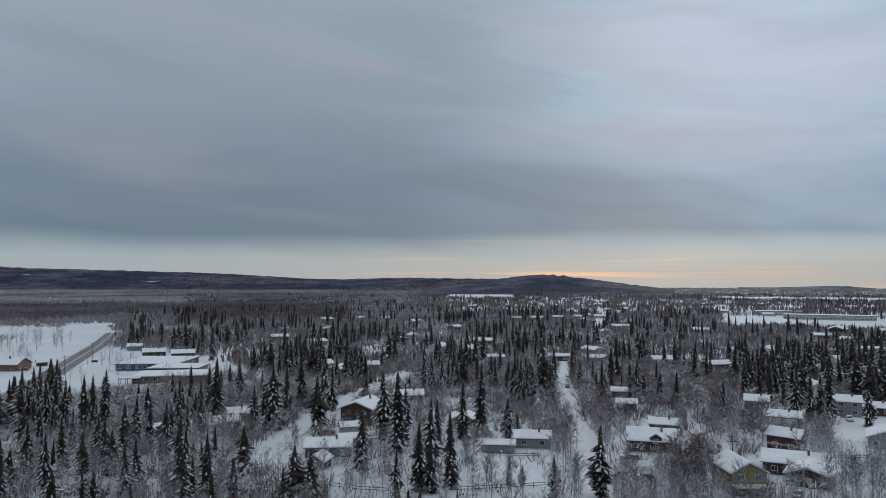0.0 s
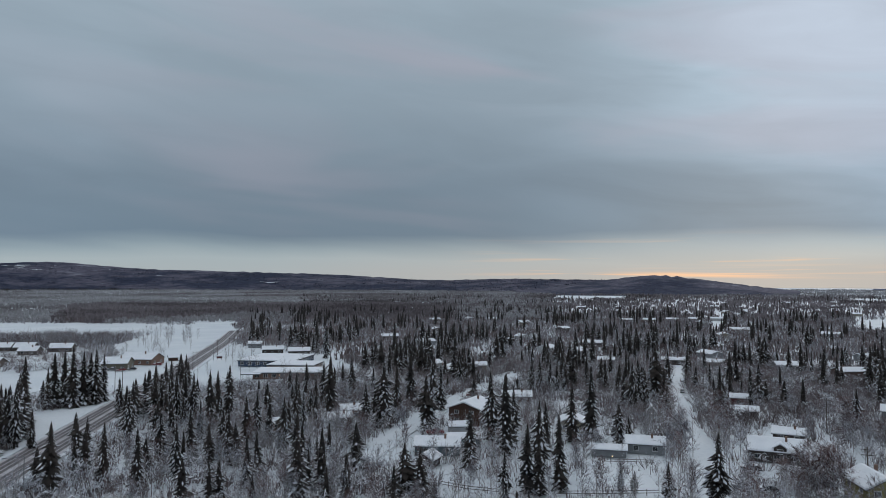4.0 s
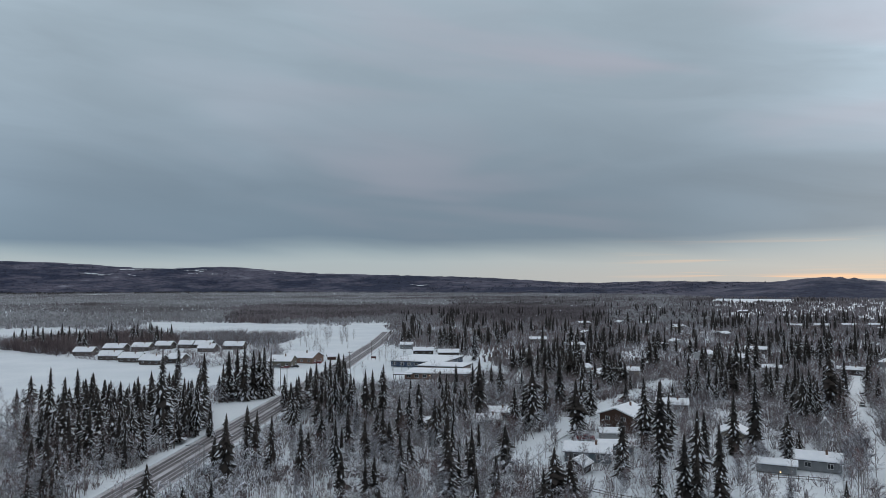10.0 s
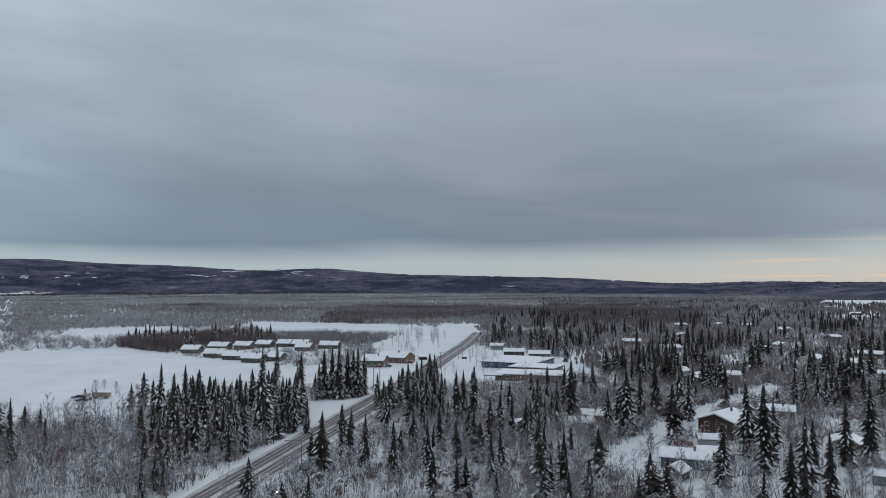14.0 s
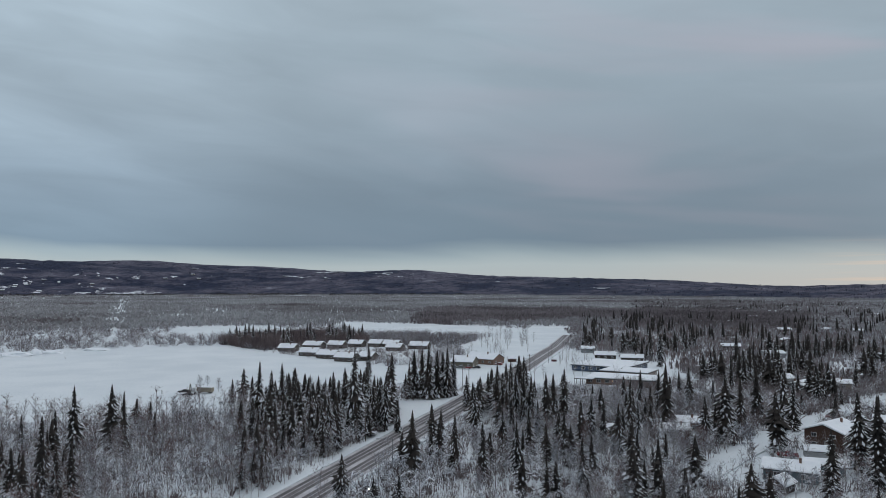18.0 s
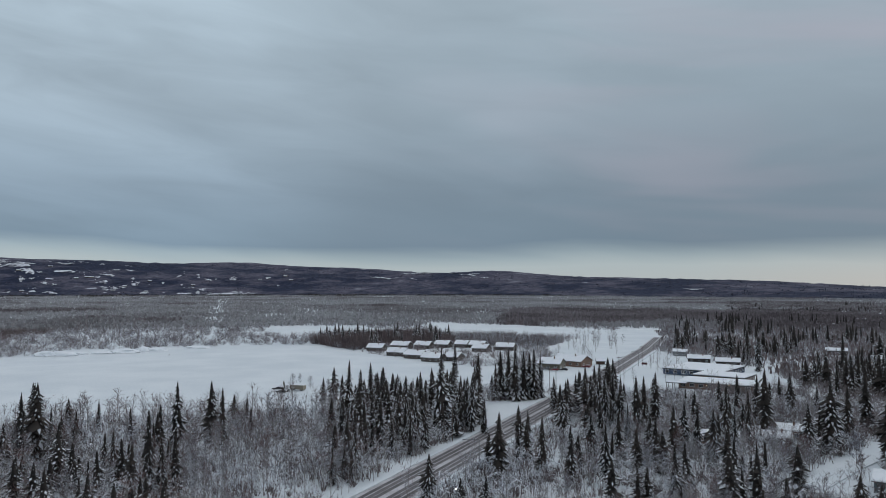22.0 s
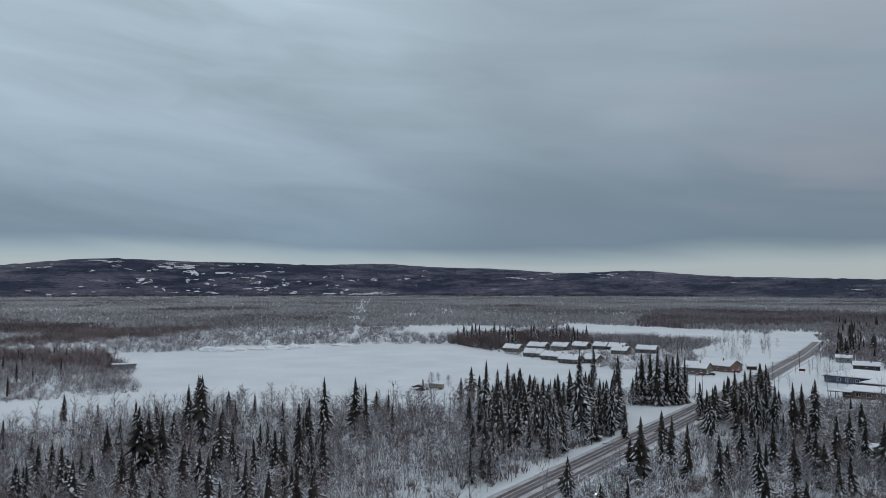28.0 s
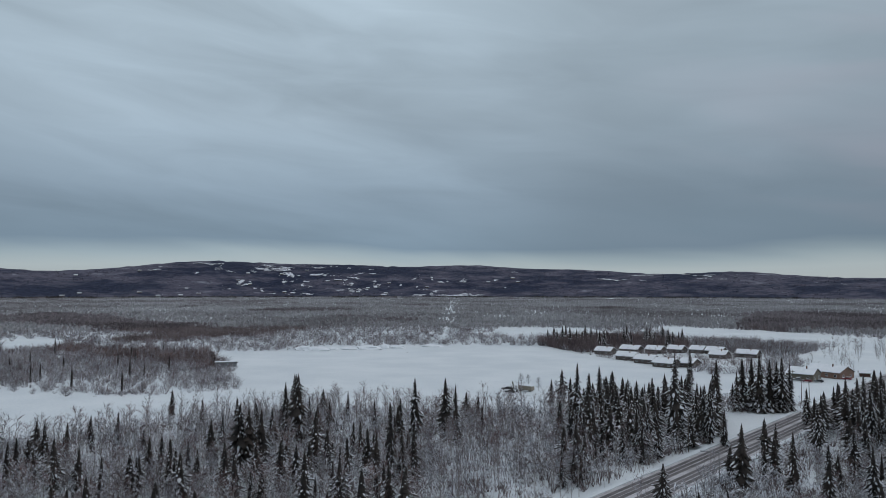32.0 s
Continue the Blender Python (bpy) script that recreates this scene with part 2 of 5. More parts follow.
def tube(bm, path, radii, sides=6):
    rings = []
    for (x, y, z), r in zip(path, radii):
        rings.append([bm.verts.new((x + r * math.cos(2 * math.pi * k / sides), y + r * math.sin(2 * math.pi * k / sides), z)) for k in range(sides)])
    for a, b in zip(rings, rings[1:]):
        for k in range(sides):
            bm.faces.new((a[k], a[(k + 1) % sides], b[(k + 1) % sides], b[k]))
    bm.faces.new(rings[0][::-1])
    bm.faces.new(rings[-1])
    return bm


def thing(name, label, category, group="", kind=""):
    return tagged(new(name), label, category, group, kind)


def inside(x, y, poly):
    hit = False
    for (ax, ay), (bx, by) in zip(poly, poly[1:] + poly[:1]):
        if (ay > y) != (by > y) and x < (bx - ax) * (y - ay) / (by - ay) + ax:
            hit = not hit
    return hit


def off_line(x, y, line):
    """Distance from a point to a broken line."""
    best = 1e9
    for (ax, ay), (bx, by) in zip(line, line[1:]):
        k = max(0, min(1, ((x - ax) * (bx - ax) + (y - ay) * (by - ay)) / ((bx - ax) ** 2 + (by - ay) ** 2)))
        best = min(best, math.hypot(x - ax - k * (bx - ax), y - ay - k * (by - ay)))
    return best


# ---- plan of the land ----
ROAD = [(-78, 0), (-55.6, 159), (-47.6, 214), (-23.9, 373), (0.5, 560), (12, 690)]
STREET = [(240, 340), (224, 317), (165, 232), (122, 162), (97, 125), (60, 74)]
LANE = [(140, 330), (133, 318), (97, 279), (81, 256), (51, 212), (36, 186)]
FAR_LANE = [(424, 544), (714, 898)]
CUT = [(-345, 513), (-489, 736), (-812, 1231), (-1395, 2136)]
FIELD = [(-330, 110), (-240, 95), (-222, 135), (-220, 175), (-192, 208), (-158, 233), (-130, 250), (-113, 272), (-97, 304), (-88, 340), (-95, 400), (-118, 428), (-165, 450), (-200, 478), (-240, 515), (-258, 528), (-318, 500), (-358, 448), (-400, 437),
         (-400, 388), (-430, 340), (-380, 300), (-345, 284), (-300, 250), (-262, 222), (-294, 170), (-420, 144), (-700, 140), (-700, 100)]
FAR_FIELD = [(-300, 900), (-144, 860), (10, 760), (14, 690), (0, 640), (-60, 660), (-130, 680), (-200, 690), (-230, 760)]
FAR_POND = [(-662, 297), (-690, 354), (-569, 310), (-553, 248)]
ROW = [(-205, 482), (-120, 418), (-82, 450), (-82, 532), (-150, 552), (-197, 548)]
SMALL_POND = [(-365, 600), (-275, 640), (-275, 720), (-330, 800), (-420, 760)]
CLEARING = [(-66, 284), (-44, 300), (-36, 300), (-36, 262), (-47, 225), (-57, 246)]
LODGE_LOT = [(-72, 378), (-32, 330), (0, 560), (14, 690), (-60, 660), (-75, 560), (-60, 470)]
SCHOOL_LOT = [(-26, 330), (15, 334), (70, 360), (66, 440), (52, 470), (20, 520), (4, 560)]
YARD = [(36, 170), (60, 240), (95, 275), (130, 250), (125, 180), (115, 120), (70, 115), (45, 140)]
EAST_YARD = [(125, 100), (120, 165), (180, 210), (260, 180), (260, 100), (180, 80)]
SNOWY_YARD = [(205, 148), (255, 172), (270, 150), (225, 100), (190, 108), (180, 130)]
OPEN = [FIELD, FAR_FIELD, FAR_POND, SMALL_POND, CLEARING, LODGE_LOT, SCHOOL_LOT, SNOWY_YARD, ROW]
HOUSES = []


def open_ground(x, y, gap=0.0):
    if off_line(x, y, ROAD) < 8.5 + gap or off_line(x, y, STREET) < 3.4 + gap or off_line(x, y, LANE) < 5 + gap or off_line(x, y, FAR_LANE) < 7 or off_line(x, y, CUT) < (3.4 if y < 800 else 10):
        return True
    d, az = math.hypot(x, y), math.degrees(math.atan2(x, y))
    if (26 + 2 * noise.noise((d * 0.01, 0, 3)) < az < 31.5 and 1750 < d < 2200) or (47 < az < 64 and (790 < d < 1000 or 1800 < d < 2080)):
        return True
    if any(inside(x, y, p) for p in OPEN):
        return True
    return any(math.hypot(x - hx, y - hy) < hr + gap for hx, hy, hr in HOUSES)


# ---- ground ----
def relief(x, y):
    d = math.hypot(x, y)
    return 0.35 * noise.noise((x * 0.02, y * 0.02, 0.0)) * min(1.0, d / 400)


def make_ground():
    rings = [0.0] + [12 * 1.075 ** k for k in range(84)]
    rings = [r for r in rings if r < 4900] + [4900]
    spokes = 240
    verts, tris = [(0.0, 0.0, 0.0)], []
    for r in rings[1:]:
        for k in range(spokes):
            a = 2 * math.pi * k / spokes
            x, y = r * math.sin(a), r * math.cos(a)
            verts.append((x, y, relief(x, y) - 0.25))
    for k in range(spokes):
        tris.append((0, 1 + (k + 1) % spokes, 1 + k))
    for i in range(len(rings) - 2):
        a, b = 1 + i * spokes, 1 + (i + 1) * spokes
        for k in range(spokes):
            j = (k + 1) % spokes
            tris += [(a + k, a + j, b + k), (a + j, b + j, b + k)]
    me = mesh_from("ground", verts, tris, SNOW)
    me.polygons.foreach_set("use_smooth", [True] * len(me.polygons))
    tagged(new("ground", me), "snow-covered flat ground with soft drifts", "ground", kind="structure")


make_ground()


def ribbon(name, line, left, right, z, mat, parent=None, label="", category="", thick=0.3):
    """A strip of road along a line, from left to right of it, with its own thickness."""
    bm = bmesh.new()
    rows = []
    pts = []
    for (ax, ay), (bx, by) in zip(line, line[1:]):
        n = max(1, int(math.hypot(bx - ax, by - ay) / 12))
        pts += [(ax + (bx - ax) * i / n, ay + (by - ay) * i / n) for i in range(n)]
    pts.append(line[-1])
    for i, (x, y) in enumerate(pts):
        (ax, ay), (bx, by) = pts[max(0, i - 1)], pts[min(len(pts) - 1, i + 1)]
        length = math.hypot(bx - ax, by - ay)
        nx, ny = (by - ay) / length, -(bx - ax) / length
        w = 0.25 * noise.noise((x * 0.11, y * 0.11, left * 3.1))
        rows.append([bm.verts.new((x + nx * s, y + ny * s, h)) for s, h in ((left + w, z - thick), (left + w, z), (right + w, z), (right + w, z - thick))])
    for a, b in zip(rows, rows[1:]):
        for k in range(3):
            bm.faces.new((a[k], b[k], b[k + 1], a[k + 1]))
    bmesh.ops.recalc_face_normals(bm, faces=bm.faces)
    me = bpy.data.meshes.new(name)
    bm.to_mesh(me)
    bm.free()
    me.materials.append(mat)
    ob = new(name, me)
    if parent:
        ob.parent = parent
    if label:
        tagged(ob, label, category, kind="structure" if not parent else "")
    return ob


road = ribbon("road", ROAD, -6.3, 6.3, 0.14, PACKED, None, "two-lane road of packed snow with bare wheel tracks", "road")
for a, b in ((-5.2, -4.0), (-3.7, -2.4), (-2.1, -0.9), (0.6, 1.8), (2.1, 3.4), (3.7, 4.9)):
    ribbon("wheel_track", ROAD, a, b, 0.15, TRACK, road, "bare dark asphalt wheel track", thick=0.1)
for a, b in ((-8.0, -6.4), (6.4, 7.8)):
    ribbon("snow_bank", ROAD, a, b, 0.40, SNOW, road, "low ploughed snow bank", thick=0.8)
ribbon("road", STREET, -2.7, 2.7, 0.12, SNOW, None, "side street under smooth packed snow", "road")
ribbon("road", LANE, -3.2, 3.2, 0.12, SNOW, None, "narrow snow-covered driveway lane", "road")


# ---- hills ----
HUMPS = [(-72, 2.49, 5), (-60, 1.35, 5), (-52, 1.87, 4.5), (-44, 1.6, 4.5), (-38, 1.22, 4), (-32, 1.45, 3.5), (-25, 1.53, 4.5), (-18, 0.99, 4.5), (-11.5, 1.06, 3.5), (-4, 1.04, 5), (5.5, 0.74, 5), (13, 0.43, 5), (22, 0.4, 3.5), (30, 0.52, 5)]


def hill_material(name="haze_tinted_wooded_slope", pale=1.0):
    mat = bpy.data.materials.new(name)
    mat.use_nodes = True
    n = Nodes(mat.node_tree)
    place = n.add("ShaderNodeTexCoord").outputs["Object"]
    split = n.add("ShaderNodeSeparateXYZ")
    n.put(split.inputs[0], place)
    tall = n.xyz(split.outputs[0], split.outputs[1], n.math("MULTIPLY", split.outputs[2], 6.0))
    broad = n.noise(tall, 0.0020, 5.0, 0.6)
    stands = n.noise(tall, 0.0075, 6.0, 0.65)
    grain = n.noise(tall, 0.05, 6.0, 0.8)
    # both forest tones are blued for the haze over the distance
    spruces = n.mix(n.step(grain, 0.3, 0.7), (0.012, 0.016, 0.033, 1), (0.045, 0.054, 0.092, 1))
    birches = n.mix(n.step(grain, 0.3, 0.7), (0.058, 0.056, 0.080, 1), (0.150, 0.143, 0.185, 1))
    wood = n.mix(n.step(n.math("ADD", n.math("MULTIPLY", broad, 0.55), n.math("MULTIPLY", stands, 0.45)), 0.44, 0.58), spruces, birches)
    cleared = n.math("MULTIPLY", n.step(stands, 0.58, 0.68), n.step(broad, 0.50, 0.60))
    tone = n.mix(n.math("MULTIPLY", cleared, 0.55), wood, (0.34, 0.35, 0.40, 1))
    # pale above 1 puts distance haze into the colour: lighter and bluer
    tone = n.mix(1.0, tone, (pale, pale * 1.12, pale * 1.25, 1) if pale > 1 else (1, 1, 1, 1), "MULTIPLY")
    shader = n.add("ShaderNodeBsdfPrincipled")
    n.put(shader.inputs["Base Color"], tone)
    shader.inputs["Roughness"].default_value = 0.95
    shader.inputs["Specular IOR Level"].default_value = 0.1
    n.put(n.add("ShaderNodeOutputMaterial").inputs[0], shader.outputs[0])
    return mat


HILLSIDE = hill_material()
# for the farthest hills, distance haze is mixed into the base colour
HAZED_HILLSIDE = hill_material("distance_hazed_hillside", 2.2)


def crest(az):
    return sum(h * math.exp(-((az - c) / w) ** 2 / 2) for c, h, w in HUMPS) - 0.5


def hill_height(az, u, height):
    """Height of a hillside at bearing az, u of the way from foot to crest."""
    wob = noise.noise((az * 0.35, u * 3.0, 4.0)) * 0.10 + noise.noise((az * 1.1, u * 7.0, 9.0)) * 0.05
    s = min(u, 1.0)
    s = s * s * (3 - 2 * s) * 0.55 + s * 0.45
    return height * max(0, s + wob * math.sin(math.pi * min(u, 1))) if u <= 1 else height * (1 - (u - 1) * 1.5)


def hill_mesh(name, az0, az1, step, near, far, top, mat=HILLSIDE):
    """A hillside seen as a ridge: bearing az in degrees, foot and crest distances, crest height above eye level in degrees."""
    cols, rows = int((az1 - az0) / step) + 1, 26
    verts, tris = [], []
    for i in range(cols):
        az = az0 + i * step
        a = radians(az)
        foot, ridge = near(az), far(az)
        height = EYE + ridge * math.tan(radians(top(az)))
        for j in range(rows):
            u = j / (rows - 4)
            d = foot + (ridge - foot) * u
            z = hill_height(az, u, height)
            if 0.9 < u <= 1.0:
                z += 6 * noise.noise((az * 2.3, 7.0, 1.0))
            verts.append((d * math.sin(a), d * math.cos(a), z - 1.0))
    for i in range(cols - 1):
        for j in range(rows - 1):
            p = i * rows + j
            tris += [(p, p + rows, p + 1), (p + 1, p + rows, p + rows + 1)]
    me = mesh_from(name, verts, tris, mat)
    me.polygons.foreach_set("use_smooth", [True] * len(me.polygons))
    return me


def far_foot(az):
    return 3700 if az < -15 else max(2600, 3700 - (az + 15) * 25)


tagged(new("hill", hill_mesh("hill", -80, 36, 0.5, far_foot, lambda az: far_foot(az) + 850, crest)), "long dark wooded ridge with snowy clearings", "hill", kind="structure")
tagged(new("hill", hill_mesh("hill", 23, 44, 0.4, lambda az: 2230, lambda az: 2900, lambda az: 1.25 * math.exp(-((az - 33.8) / 5.5) ** 2 / 2) + 0.1 * math.exp(-((az - 33.8) / 1.5) ** 2 / 2) - 0.95)),
       "rounded dark wooded hill", "hill", kind="structure")
tagged(new("hill", hill_mesh("hill", 36, 110, 0.5, lambda az: 3900, lambda az: 4600, lambda az: -0.62 + 0.16 * math.exp(-((az - 53.5) / 3.5) ** 2) + 0.1 * noise.noise((az * 0.3, 0, 0)), HAZED_HILLSIDE)), "low far wooded hills with pale blue distance haze in their colour", "hill", kind="structure")
tagged(new("hill", hill_mesh("hill", 104, 286, 1.0, lambda az: 3800, lambda az: 4600, lambda az: 0.6 + 0.6 * noise.noise((az * 0.06, 3, 0)))), "wooded ridge closing the valley", "hill", kind="structure")


# ---- trees ----
def spruce_arrays(seed, whorls, around, snow_share, lod=False):
    """Needle and snow blades of a spruce of height 1, with drooping branches in uneven whorls round a dense core."""
    rnd = random.Random(seed)
    nv, nf, sv, sf = [], [], [], []
    lean = rnd.uniform(0.85, 1.12)
    column = rnd.uniform(1.25, 2.3)
    sides = 4 if lod else 7
    # the dense inner mass
    rings = (0.05, 0.35, 0.65, 0.9) if not lod else (0.05, 0.5, 0.9)
    for u in rings:
        for k in range(sides):
            a = 6.2832 * k / sides + u * 3
            r = 0.047 * lean * min(1.0, column * (1 - u)) ** 0.9 * rnd.uniform(0.7, 1.2) + 0.003
            nv.append((r * math.cos(a), r * math.sin(a), u))
    for i in range(len(rings) - 1):
        for k in range(sides):
            p, q, j = i * sides, (i + 1) * sides, (k + 1) % sides
            nf += [(p + k, p + j, q + k), (p + j, q + j, q + k)]
    nv.append((0, 0, 0.985))
    nf += [((len(rings) - 1) * sides + k, (len(rings) - 1) * sides + (k + 1) % sides, len(nv) - 1) for k in range(sides)]
    heavy = rnd.uniform(0, 6.3)
    for i in range(whorls):
        u = max(0.0, (i + rnd.uniform(-0.4, 0.4)) / whorls)
        z = 0.06 + 0.92 * u
        reach = (0.164 - 0.016 * column) * lean * min(1.0, column * max(0.025, 1 - u)) ** 0.75 * rnd.uniform(0.58, 1.15) * (0.80 + 0.20 * min(1.0, u * 5))
        count = max(3, int(around * (0.45 + 0.55 * (1 - u))))
        turn = rnd.uniform(0, 6.3)
        for k in range(count):
            if rnd.random() < 0.10:
                continue
            a = turn + 6.2832 * k / count + rnd.uniform(-0.35, 0.35)
            length = reach * rnd.uniform(0.55, 1.2) * (1 + 0.12 * math.cos(a - heavy + u * 4))
            drop = length * rnd.uniform(0.15, 0.80) + 0.006
            ca, sa = math.cos(a), math.sin(a)
            wide = length * rnd.uniform(0.16, 0.32) + 0.005
            zb = z + 0.02
            spine = (ca * length * 0.62, sa * length * 0.62, z - drop * 0.36)
            tip = (ca * length, sa * length, z - drop)
            le = (spine[0] - sa * wide, spine[1] + ca * wide, spine[2] - wide * 0.8)
            ri = (spine[0] + sa * wide, spine[1] - ca * wide, spine[2] - wide * 0.8)
            b = len(nv)
            if lod:
                nv += [(0, 0, zb), tip, le, ri]
                nf += [(b, b + 2, b + 1), (b, b + 1, b + 3)]
            else:
                nv += [(0, 0, zb), spine, tip, le, ri]
                nf += [(b, b + 3, b + 1), (b, b + 1, b + 4), (b + 3, b + 2, b + 1), (b + 1, b + 2, b + 4)]
            # snow lies in clots on the outer half of the branch, more of it low on the tree
            if rnd.random() < snow_share * (1.5 - 1.0 * u) and length > 0.018:
                q = rnd.uniform(0.22, 0.55)
                up = 0.005
                s = len(sv)
                inner = rnd.uniform(0.3, 0.75)
                base = (ca * length * inner, sa * length * inner, z - drop * inner * 0.6 + up)
                end = (ca * length * 1.03, sa * length * 1.03, z - drop * 1.02 + up)
                mid = (inner + 1.0) / 2
                m = (ca * length * mid, sa * length * mid, z - drop * (0.36 + (mid - 0.62) * 1.6) + up)
                sl = (m[0] - sa * wide * q, m[1] + ca * wide * q, m[2] - wide * 0.6 * q)
                sr = (m[0] + sa * wide * q, m[1] - ca * wide * q, m[2] - wide * 0.6 * q)
                if lod:
                    sv += [base, sl, sr, end]
                    sf += [(s, s + 1, s + 2), (s + 1, s + 3, s + 2)]
                else:
                    sv += [base, (m[0], m[1], m[2] + up * 1.4), end, sl, sr]
                    sf += [(s, s + 3, s + 1), (s, s + 1, s + 4), (s + 3, s + 2, s + 1), (s + 1, s + 2, s + 4)]
    return (np.array(nv), np.array(nf)), (np.array(sv), np.array(sf))


def trunk_arrays(rad, top, sides=5, bend=0.0):
    v, f = [], []
    for i, u in enumerate((0.0, 0.5, 1.0)):
        for k in range(sides):
            a = 6.2832 * k / sides
            r = rad * (1 - 0.85 * u)
            v.append((r * math.cos(a) + bend * u * u, r * math.sin(a), top * u))
    for i in range(2):
        for k in range(sides):
            j = (k + 1) % sides
            p, q = i * sides, (i + 1) * sides
            f += [(p + k, p + j, q + k), (p + j, q + j, q + k)]
    return np.array(v), np.array(f)


def spruce(seed, whorls, around, snow_share):
    tree = thing("spruce_tree", "narrow dark spruce with snow on its drooping branches", "tree")
    child("trunk", mesh_from("trunk", *trunk_arrays(0.013, 0.97, 6), BARK), tree)
    needles, snow = spruce_arrays(seed, whorls, around, snow_share)
    child("crown", mesh_from("crown", *needles, NEEDLES), tree)
    tagged(child("snow_load", mesh_from("snow_load", *snow, BRANCH_SNOW), tree, "snow lying on the branches"), kind="stuff")
    return tree


def wisp(v, f, a, b, w):
    """A thin tapering twig from a to b."""
    d = np.subtract(b, a)
    s = np.cross(d, (0.3, 0.5, 0.8))
    s = s / (np.linalg.norm(s) + 1e-9) * w
    i = len(v)
    v += [tuple(np.subtract(a, s)), tuple(np.add(a, s)), tuple(b)]
    f.append((i, i + 1, i + 2))


def birch_arrays(seed, limbs, branchlets, twigs, width, frosted, steep=(1.4, 3.2)):
    """Limbs, bare twigs and frosted twigs of a leafless birch of height 1."""
    rnd = random.Random(seed)
    wood, tw, fr = ([], []), ([], []), ([], [])
    bend = rnd.uniform(-0.06, 0.06)
    for i in range(limbs):
        u = 0.10 + 0.84 * (i + rnd.random()) / limbs
        a = i * 2.4 + rnd.uniform(-0.4, 0.4)
        root = np.array((bend * u * u, 0, u * 0.92))
        length = 0.40 * (1.05 - u) ** 0.8 * min(1, 0.6 + u) + 0.07
        way = np.array((math.cos(a), math.sin(a), rnd.uniform(*steep)))
        way = way / np.linalg.norm(way)
        tip = root + way * length
        wisp(*wood, root, tip, width * 1.35)
        share = frosted * (1.75 - 1.45 * u)
        for _ in range(branchlets):
            p = root + (tip - root) * rnd.uniform(0.1, 1.0)
            out = way + np.array((rnd.gauss(0, 0.62), rnd.gauss(0, 0.62), rnd.uniform(-0.45, 0.30)))
            out = out / np.linalg.norm(out)
            q = p + out * rnd.uniform(0.07, 0.16)
            wisp(*(tw if rnd.random() > share else fr), p, q, width * 1.15)
            for _ in range(twigs):
                r = p + (q - p) * rnd.uniform(0.1, 0.9)
                e = r + out * rnd.uniform(0.02, 0.07) + np.array((rnd.gauss(0, 0.045), rnd.gauss(0, 0.045), rnd.uniform(-0.045, 0.045)))
                wisp(*(tw if rnd.random() > share else fr), r, e, width * rnd.uniform(0.55, 0.95))
    return wood, tw, fr, bend


def birch(seed, twig_mat, frosted, label, limbs=15, width=0.0036, steep=(1.4, 3.2), twigs=6):
    tree = thing("birch_tree", label, "tree")
    wood, tw, fr, bend = birch_arrays(seed, limbs, 9, twigs, width, frosted, steep)
    child("trunk", mesh_from("trunk", *trunk_arrays(0.009, 0.95, 5, bend), BIRCH_BARK), tree)
    tagged(child("limb_fan", mesh_from("limb_fan", *wood, BIRCH_BARK), tree), kind="stuff")
    tagged(child("crown", mesh_from("crown", *tw, twig_mat), tree), kind="stuff")
    tagged(child("frost", mesh_from("frost", *fr, FROST), tree, "hoar frost on the twigs"), kind="stuff")
    return tree


def stamp(name, templates, places, mat_names, label, category):
    """One object of kind stuff: templates of (vertices, triangles), set down at (x, y, z, height, width, turn)."""
    vs, fs, base = [], [], 0
    for i, (x, y, z, h, w, a) in enumerate(places):
        tv, tf = templates[i % len(templates)]
        if len(tv) == 0:
            continue
        ca, sa = math.cos(a) * w, math.sin(a) * w
        v = np.empty_like(tv, dtype=np.float32)
        v[:, 0] = tv[:, 0] * ca - tv[:, 1] * sa + x
        v[:, 1] = tv[:, 0] * sa + tv[:, 1] * ca + y
        v[:, 2] = tv[:, 2] * h + z
        vs.append(v)
        fs.append(tf + base)
        base += len(tv)
    if vs:
        tagged(new(name, mesh_from(name, np.concatenate(vs), np.concatenate(fs), mat_names)), label, category, kind="stuff")


def clump(seed, n, tall, pointed=0.3):
    """A clump of far trees: n slim upright crowns of uneven height on a patch of width 1."""
    r = random.Random(seed)
    v, f = [], []
    for _ in range(n):
        x, y, w, h = r.uniform(-0.5, 0.5), r.uniform(-0.5, 0.5), r.uniform(0.025, 0.07), tall * r.uniform(0.45, 1.0)
        a = r.uniform(0, 3.14)
        c, s = math.cos(a) * w, math.sin(a) * w
        i = len(v)
        if r.random() < pointed:
            v += [(x - c, y - s, 0), (x + c, y + s, 0), (x + r.gauss(0, 0.02), y, h)]
        else:
            v += [(x, y, 0), (x - c * 1.2, y - s * 1.2, h * r.uniform(0.55, 0.9)), (x + c * 1.2, y + s * 1.2, h * r.uniform(0.7, 1.0))]
        f.append((i, i + 1, i + 2))
    return np.array(v), np.array(f)


# ---- buildings ----
def window_mesh(w=1.3, h=1.1):
    bm = boxes((-w / 2 - 0.09, -0.07, -h / 2 - 0.09, w / 2 + 0.09, 0.05, -h / 2), (-w / 2 - 0.09, -0.07, h / 2, w / 2 + 0.09, 0.05, h / 2 + 0.09),
               (-w / 2 - 0.09, -0.07, -h / 2, -w / 2, 0.05, h / 2), (w / 2, -0.07, -h / 2, w / 2 + 0.09, 0.05, h / 2), (-0.03, -0.055, -h / 2, 0.03, 0.05, h / 2))
    me = bpy.data.meshes.new("window")
    bm.to_mesh(me)
    bm.free()
    me.materials.append(TRIM)
    return me


def box_mesh(name, mat, *dims):
    bm = boxes(*dims)
    me = bpy.data.meshes.new(name)
    bm.to_mesh(me)
    bm.free()
    me.materials.append(mat)
    return me


